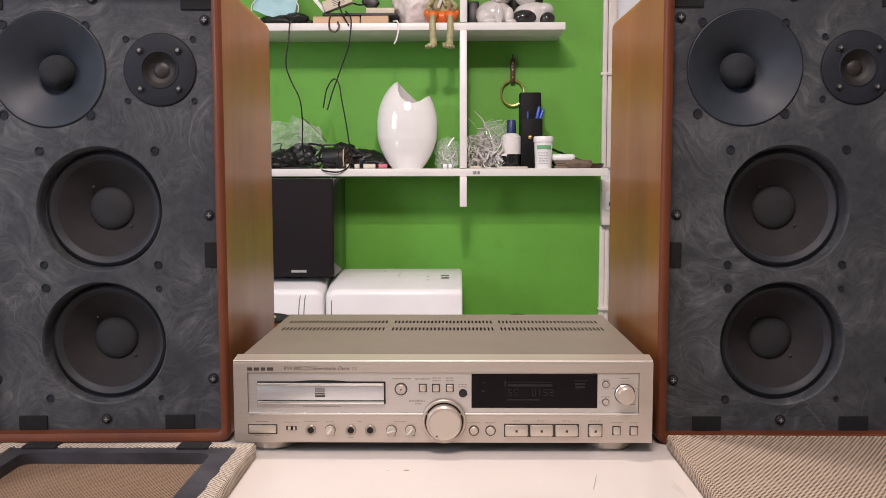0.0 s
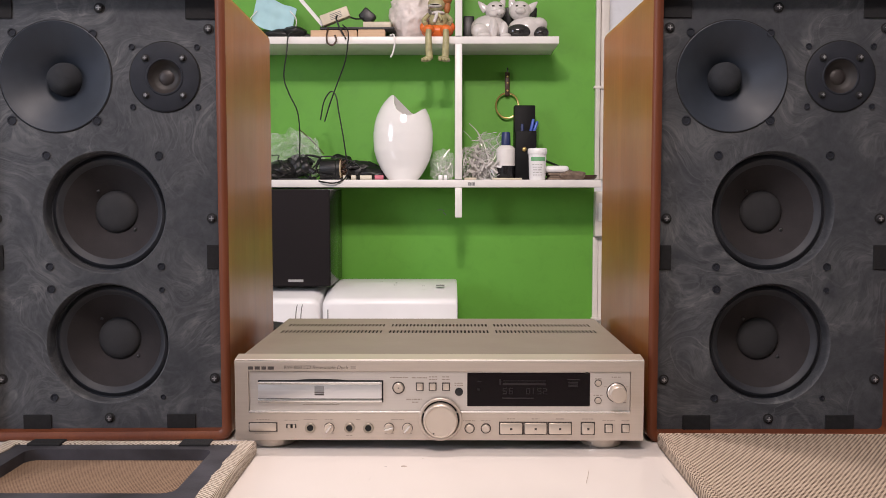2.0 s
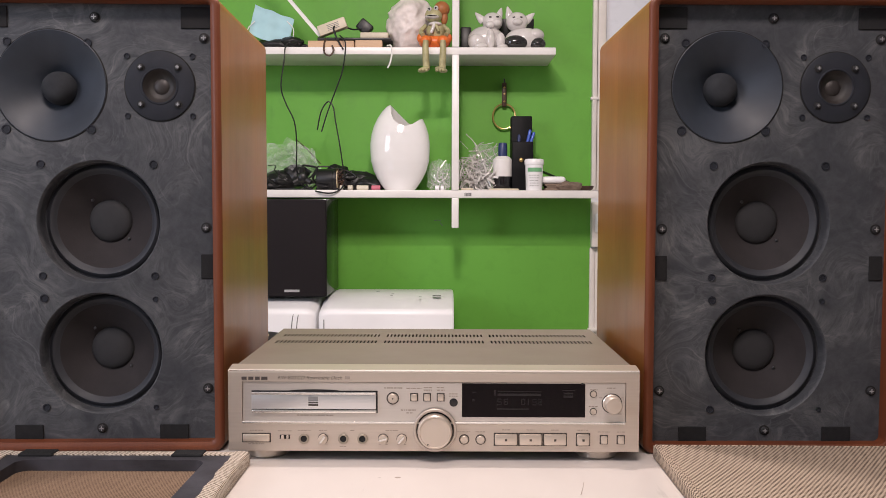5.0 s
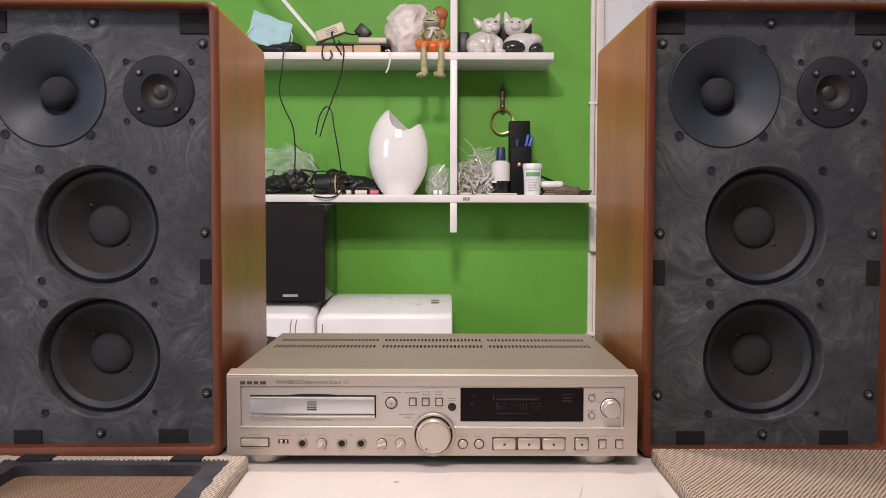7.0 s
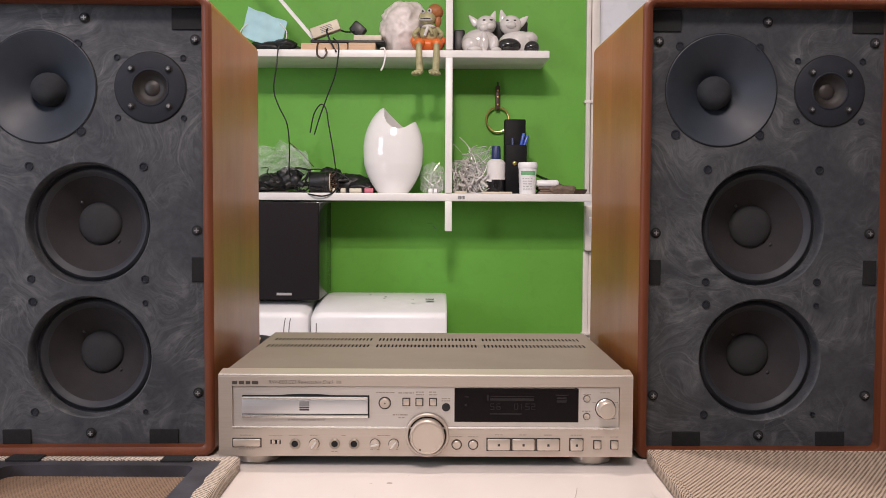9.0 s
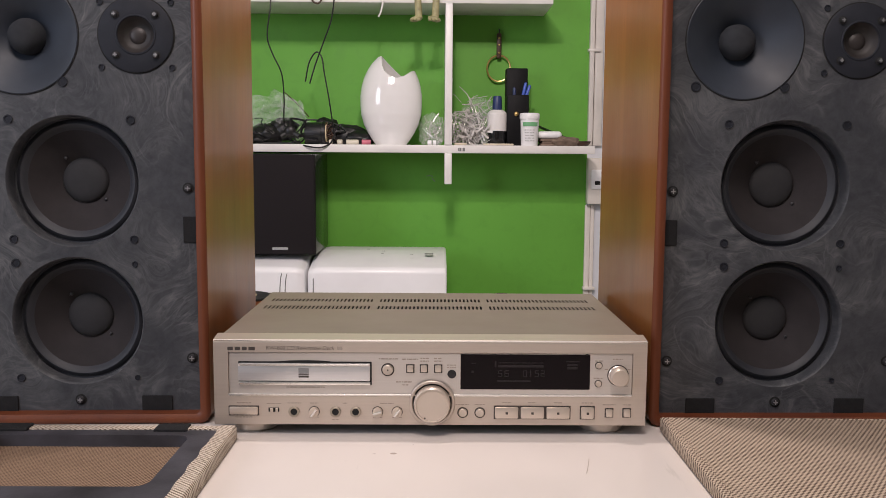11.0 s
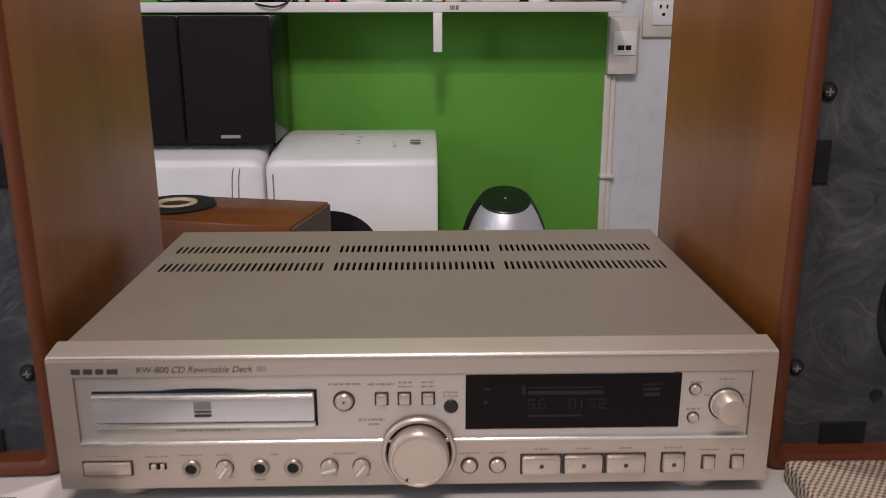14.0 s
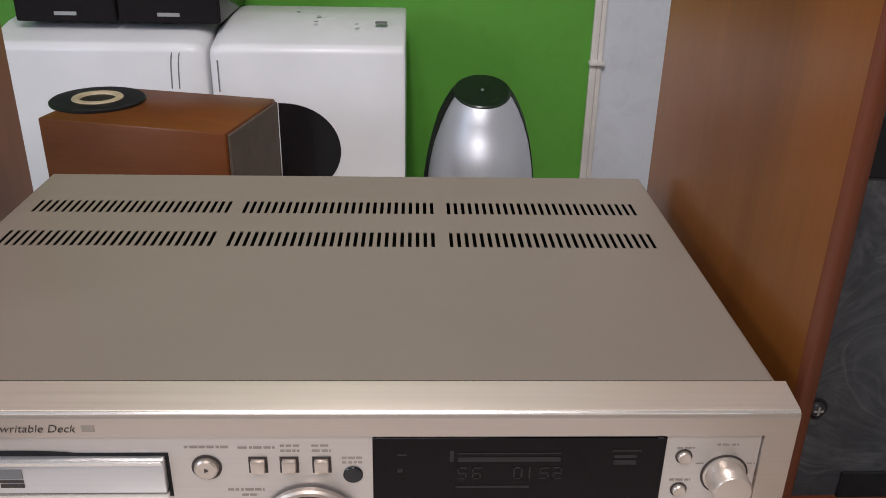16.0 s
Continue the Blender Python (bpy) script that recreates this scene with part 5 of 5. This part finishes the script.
for i in range(14):
    p = Vector((-0.262 + r.uniform(-0.012, 0.014), 1.285 + r.uniform(-0.01, 0.01), S1 + 0.012 + r.uniform(0, 0.03)))
    tube([p, p + Vector((r.gauss(0, 0.008), 0, r.gauss(0, 0.008))), p + Vector((r.gauss(0, 0.014), 0.005, -abs(r.gauss(0, 0.008))))], 0.0016, 5, 3, bm=b)
crumple(b, 0.0, 1, 0, S1 + 0.001)
solo("brown_wires", b, M_LEATHER, "bunch of short brown wire ends", "wires", kind="stuff")
for i, (x0, x1, y, h) in enumerate(((0.03, 0.06, 1.262, 0.006), (0.10, 0.175, 1.258, 0.005))):
    b = box(x0 + 0.02, x1 + 0.02, y, y + 0.02, S1 + 0.0003, S1 + h, 0.002)
    solo("cardboard_scrap", b, M_CREAM, "flat cream scrap of card on the shelf", "card", "card scraps")
b = box(0.255, 0.315, 1.27, 1.33, S1 + 0.018, S1 + 0.036, 0.008, 3)
solo("white_case", b, M_WHITEPLASTIC, "flat white plastic case on a pile of papers", "case", smooth=40)
b = box(0.262, 0.335, 1.262, 1.35, S1 + 0.0003, S1 + 0.006, 0.002)
box(0.266, 0.33, 1.266, 1.34, S1 + 0.0062, S1 + 0.0115, 0.002, bm=b)
box(0.262, 0.32, 1.264, 1.34, S1 + 0.0117, S1 + 0.0175, 0.002, bm=b)
solo("paper_pile", b, M_CLOTH, "small pile of brownish papers and booklets", "papers")
b = ball(0.322, 1.268, S1 + 0.011, 0.034, 0.022, 0.013, seg=36)
crumple(b, 0.006, 60, 4, S1 + 0.0004)
solo("brown_rag", b, M_CLOTH, "crumpled brown rag on the shelf", "rag", smooth=40)
solo("dark_dish", lathe(((0, 0.001), (0.026, 0.001), (0.031, 0.005), (0.034, 0.012), (0.032, 0.0125), (0.024, 0.006), (0, 0.005)), 36, m=pose(0.355, 1.29, S1)), M_LEATHER, "shallow dark brown dish", "dish")
# cables that hang down over the lower shelf
solo("hanging_cable", tube([(-0.36, 1.25, S2 + 0.012), (-0.383, 1.232, S2 + 0.004), (-0.388, 1.226, 1.37), (-0.396, 1.228, 1.31), (-0.385, 1.232, 1.27), (-0.365, 1.236, 1.225), (-0.362, 1.25, 1.17), (-0.366, 1.268, 1.115), (-0.362, 1.28, S1 + 0.03)], 0.0017, 8, 8), M_BLACK, "thin black cable hanging from the upper shelf", "cable", "hanging cables")
solo("hanging_cable", tube([(-0.252, 1.245, S2 + 0.03), (-0.237, 1.228, S2 + 0.01), (-0.238, 1.225, 1.385), (-0.245, 1.226, 1.345), (-0.262, 1.228, 1.30), (-0.283, 1.23, 1.245), (-0.297, 1.23, 1.20)], 0.0017, 8, 8), M_BLACK, "black cable end dangling from the upper shelf", "cable", "hanging cables")
solo("hanging_cable", tube([(-0.308, 1.235, 1.205), (-0.298, 1.232, 1.25), (-0.281, 1.231, 1.274), (-0.268, 1.231, 1.262), (-0.262, 1.232, 1.225), (-0.252, 1.236, 1.165), (-0.245, 1.245, 1.11), (-0.24, 1.262, 1.068)], 0.0017, 8, 8), M_BLACK, "black cable looping down onto the lower shelf", "cable", "hanging cables")
solo("hanging_cable", tube([(-0.34, 1.256, S1 + 0.012), (-0.325, 1.245, S1 + 0.001), (-0.30, 1.228, S1 - 0.006), (-0.272, 1.226, S1 - 0.008), (-0.25, 1.236, S1 + 0.002), (-0.243, 1.25, S1 + 0.02)], 0.0019, 8, 8), M_BLACK, "black cable drooping over the shelf edge", "cable", "hanging cables")

# ---- things on the upper shelf ----
b = bmesh.new()
n = 16
g = [[b.verts.new((-0.486 + 0.105 * i / n, 1.30 + 0.003 * math.sin(i * 0.7) + 0.001 * math.sin(j), S2 + 0.03 + 0.075 * j / n - 0.012 * (i / n) + 0.001 * math.sin(i * 0.9 + j * 0.5))) for j in range(n + 1)] for i in range(n + 1)]
for i in range(n):
    for j in range(n):
        b.faces.new((g[i][j], g[i + 1][j], g[i + 1][j + 1], g[i][j + 1]))
bmesh.ops.rotate(b, cent=(-0.43, 1.30, S2 + 0.06), matrix=Matrix.Rotation(radians(14), 3, "Y"), verts=b.verts[:])
bmesh.ops.solidify(b, geom=b.faces[:], thickness=0.0015)
solo("face_mask", b, M_MASK, "light blue pleated cloth mask propped on clutter", "mask", smooth=60)
solo("white_stick", tube([(-0.305, 1.275, S2 + 0.034), (-0.40, 1.285, S2 + 0.145), (-0.47, 1.29, S2 + 0.23)], 0.0062, 4, 2), M_SHELF, "white square plastic stick leaning upward", "stick")
b = box(-0.333, -0.218, 1.25, 1.29, S2 + 0.0003, S2 + 0.0185, 0.002)
solo("wood_block", b, M_PINEWOOD, "pale wooden block lying on the shelf", "block", "wood blocks")
solo("wood_block", box(-0.215, -0.148, 1.25, 1.285, S2 + 0.0003, S2 + 0.020, 0.002), M_PINEWOOD, "short pale wooden block on the shelf", "block", "wood blocks")
ps = thing("power_adapter", "cream power adapter lying tilted on wood blocks", "adapter", pose(-0.272, 1.262, S2 + 0.0515, 0, -20, 0))
part("adapter_body", box(-0.036, 0.036, -0.012, 0.014, -0.011, 0.015, 0.002), M_CREAM, ps)
for i in range(4):
    part("adapter_print", box(-0.012, 0.018, -0.0126, -0.0118, -0.005 + i * 0.004, -0.0035 + i * 0.004), M_SEAM, ps, smooth=None)
blob = [(-0.42, 1.32, S2 + 0.018, 0.06, 0.03, 0.016), (-0.36, 1.33, S2 + 0.012, 0.05, 0.03, 0.01), (-0.38, 1.30, S2 + 0.024, 0.03, 0.02, 0.012)]
blob_thing("black_strap_bundle", "bundle of black straps on the shelf", "straps", blob, M_BLACK, 8, base=S2)
solo("dark_tray", box(-0.31, -0.125, 1.256, 1.37, S2 + 0.0204, S2 + 0.0275, 0.002), M_BLACK, "flat dark plastic tray under boxes", "tray")
solo("grey_box", box(-0.205, -0.135, 1.275, 1.345, S2 + 0.0278, S2 + 0.044, 0.002), M_CREAM, "flat greyish cream box on a dark tray", "box")
solo("black_plug", moved(box(-0.018, 0.018, -0.014, 0.014, -0.015, 0.015, 0.004), pose(-0.196, 1.305, S2 + 0.062, 0, 40, 0)), M_BLACK, "black mains plug lying on a box", "plug")
solo("black_cable_loop", tube([(-0.205, 1.29, S2 + 0.055), (-0.225, 1.28, S2 + 0.052), (-0.255, 1.262, S2 + 0.058), (-0.268, 1.248, S2 + 0.05), (-0.262, 1.244, S2 + 0.028), (-0.25, 1.244, S2 + 0.005), (-0.243, 1.23, S2 - 0.006)], 0.0022, 8, 8), M_BLACK, "black cable looping over an adapter", "cable", "hanging cables")
solo("brown_strap", tube([(-0.288, 1.246, S2 + 0.022), (-0.29, 1.232, S2 + 0.004), (-0.288, 1.228, S2 - 0.016), (-0.275, 1.228, S2 - 0.022), (-0.266, 1.229, S2 - 0.010), (-0.27, 1.232, S2 + 0.003)], 0.0022, 6, 8), M_LEATHER, "thin brown strap curling over the shelf edge", "strap")
solo("white_tape", tube([(-0.135, 1.25, S2 + 0.006), (-0.125, 1.233, S2 + 0.003), (-0.122, 1.230, S2 - 0.015), (-0.127, 1.229, S2 - 0.04), (-0.133, 1.229, S2 - 0.052)], 0.0022, 5, 6), M_SHELF, "white tape end hanging over the shelf edge", "tape")

# sitting doll, one plain mesh with painted regions
def doll():
    b = bmesh.new()
    x, y = -0.018, 1.262

    def add(bm2, slot):
        n0 = len(b.faces)
        join(b, bm2)
        b.faces.ensure_lookup_table()
        for f in b.faces[n0:]:
            f.material_index = slot
    add(ball(x, y + 0.004, S2 + 0.017, 0.040, 0.026, 0.0175, seg=24), 0)
    for d in (-1, 1):
        add(ball(x + d * 0.022, y - 0.018, S2 + 0.017, 0.016, 0.020, 0.013, seg=18, rot=(0, d * 12, 0)), 0)
        add(ball(x + d * 0.034, y - 0.006, S2 + 0.026, 0.010, 0.012, 0.012, seg=14), 0)
    add(ball(x + 0.003, y + 0.004, S2 + 0.044, 0.024, 0.019, 0.026, seg=24), 1)
    # scarf with two hanging ends
    add(ball(x + 0.002, y - 0.008, S2 + 0.060, 0.017, 0.014, 0.006, seg=18), 2)
    add(tube([(x, y - 0.018, S2 + 0.058), (x - 0.004, y - 0.022, S2 + 0.046), (x - 0.008, y - 0.021, S2 + 0.036)], 0.0045, 8, 4), 2)
    add(tube([(x + 0.002, y - 0.018, S2 + 0.058), (x + 0.008, y - 0.021, S2 + 0.047), (x + 0.010, y - 0.020, S2 + 0.040)], 0.004, 8, 4), 1)
    # head with a wide open mouth, round eyes and a slouched hat
    add(ball(x - 0.002, y, S2 + 0.083, 0.022, 0.019, 0.019, seg=24), 1)
    add(ball(x - 0.006, y - 0.013, S2 + 0.077, 0.018, 0.012, 0.0055, seg=18), 2)
    add(ball(x - 0.006, y - 0.016, S2 + 0.0775, 0.015, 0.011, 0.0025, seg=16), 4)
    for d, h in ((-0.012, 0.096), (0.004, 0.098)):
        add(ball(x + d, y - 0.012, S2 + h, 0.0062, 0.006, 0.0068, seg=14), 2)
        add(ball(x + d - 0.001, y - 0.0172, S2 + h, 0.0026, 0.002, 0.003, seg=10), 4)
    add(ball(x + 0.018, y + 0.006, S2 + 0.100, 0.020, 0.020, 0.019, seg=20, rot=(0, 24, 0)), 3)
    add(ball(x + 0.024, y + 0.004, S2 + 0.078, 0.009, 0.010, 0.018, seg=16), 3)
    for d in (-1, 1):
        add(tube([(x + d * 0.022, y, S2 + 0.058), (x + d * 0.034, y - 0.008, S2 + 0.042), (x + d * 0.028, y - 0.022, S2 + 0.031)], 0.0058, 8, 5), 1)
        add(tube([(x + d * 0.021, y - 0.034, S2 + 0.014), (x + d * 0.0215, y - 0.038, S2 - 0.010), (x + d * 0.0195, y - 0.036, S2 - 0.052)], 0.0072, 10, 5, taper=lambda q: 1.0 + 0.25 * q), 1)
        add(ball(x + d * 0.021 - 0.004, y - 0.046, S2 - 0.058, 0.016, 0.015, 0.0065, seg=16, rot=(0, d * 14, d * 12)), 1)
        for k in (-1, 0, 1):
            add(ball(x + d * 0.021 - 0.006 + k * 0.008, y - 0.057, S2 - 0.0610, 0.0045, 0.006, 0.004, seg=10), 1)
    return b


dob = solo("doll", doll(), M_ORANGE, "small clay doll in orange trousers sitting with dangling legs", "doll", smooth=50)
for mt in (M_KHAKI, M_CERAMIC, M_HAT, M_CERAMICDARK):
    dob.data.materials.append(mt)


# two glazed animal figurines, each one mesh
def figurine(x, y, rounds, ears):
    """rounds: offset x, y, height, radii, glaze; ears: offset x, height, lean, length."""
    b = bmesh.new()

    def add(bm2, slot):
        n0 = len(b.faces)
        join(b, bm2)
        b.faces.ensure_lookup_table()
        for f in b.faces[n0:]:
            f.material_index = slot
    for dx, dy, h, rx, ry, rz, slot in rounds:
        add(ball(x + dx, y + dy, S2 + h, rx, ry, rz, seg=28), slot)
    for dx, h, lean_y, size in ears:
        add(moved(lathe(((0.40, -0.3), (0.42, 0.0), (0.30, 0.45), (0.10, 0.9), (0, 1.0)), 16), pose(x + dx, y - 0.006, S2 + h, 0, lean_y, 0) @ Matrix.Diagonal((size, size * 0.5, size, 1))), 0)
    return b


fa = solo("figurine", figurine(0.112, 1.30, (
    (0.0, 0.0, 0.032, 0.046, 0.032, 0.0325, 0), (-0.020, -0.014, 0.022, 0.026, 0.022, 0.022, 0), (0.016, -0.004, 0.074, 0.026, 0.024, 0.024, 0),
    (0.026, -0.024, 0.068, 0.012, 0.010, 0.009, 0), (0.010, -0.022, 0.064, 0.012, 0.010, 0.009, 0), (0.010, -0.028, 0.026, 0.012, 0.010, 0.026, 0),
    (0.036, -0.026, 0.022, 0.012, 0.011, 0.022, 0), (-0.014, -0.036, 0.008, 0.018, 0.012, 0.008, 0), (0.040, -0.034, 0.007, 0.014, 0.012, 0.007, 0), (0.010, -0.026, 0.082, 0.004, 0.002, 0.002, 1), (0.028, -0.025, 0.083, 0.004, 0.002, 0.002, 1), (0.0, 0.010, 0.006, 0.052, 0.03, 0.006, 1)),
    ((-0.012, 0.080, -42, 0.024), (0.032, 0.088, 18, 0.023))), M_CERAMIC, "glazed greyish white sitting animal figurine", "figurine", "animal figurines", smooth=60)
fb = solo("figurine", figurine(0.206, 1.30, (
    (0.004, 0.0, 0.030, 0.050, 0.032, 0.0305, 0), (-0.016, -0.004, 0.074, 0.028, 0.024, 0.025, 0), (-0.016, -0.024, 0.070, 0.013, 0.010, 0.009, 0),
    (0.030, -0.004, 0.040, 0.024, 0.026, 0.018, 0), (-0.020, -0.024, 0.019, 0.030, 0.018, 0.0185, 1), (0.036, -0.020, 0.016, 0.020, 0.016, 0.0165, 1), (-0.025, -0.025, 0.082, 0.004, 0.002, 0.002, 1), (-0.007, -0.025, 0.082, 0.004, 0.002, 0.002, 1), (0.0, 0.012, 0.006, 0.052, 0.03, 0.006, 1)),
    ((-0.034, 0.087, -14, 0.027), (0.010, 0.080, 48, 0.025))), M_CERAMIC, "glazed white animal figurine with black paws", "figurine", "animal figurines", smooth=60)
for f in (fa, fb):
    f.data.materials.append(M_CERAMICDARK)
solo("dark_picture_back", moved(box(-0.047, 0.047, -0.003, 0.003, 0, 0.097, 0.003), pose(0.192, 1.372, S2, 12, 0, 0)), M_BLACK, "small dark rounded plate leaning against the wall", "plate")
solo("black_bracket", moved(box(-0.014, 0.014, -0.012, 0.012, 0, 0.07, 0.004), pose(0.062, 1.345, S2)), M_BLACK, "small black plastic holder", "holder")
solo("thin_stick", tube([(-0.386, 1.372, S1 + 0.136), (-0.352, 1.366, S1 + 0.106), (-0.318, 1.358, S1 + 0.070)], 0.0014, 6, 3), M_LEATHER, "thin brown stick poking out of a clear bag", "stick")
solo("dark_sheet", moved(box(-0.045, 0.045, -0.03, 0.03, -0.001, 0.001, 0.0006, 1), pose(0.300, 1.352, S1 + 0.036, 0, 22, 0)), M_BLACK, "thin dark sheet leaning on papers", "sheet")
for x0, side in ((-0.475, -1), (-0.392, 1)):
    solo("ear_loop", tube([(x0, 1.297, S2 + 0.075), (x0 + side * 0.016, 1.292, S2 + 0.055), (x0 + side * 0.014, 1.288, S2 + 0.03), (x0 - side * 0.004, 1.290, S2 + 0.022)], 0.0013, 6, 5), M_SHELF, "thin white elastic loop of a cloth mask", "loop", "mask loops")
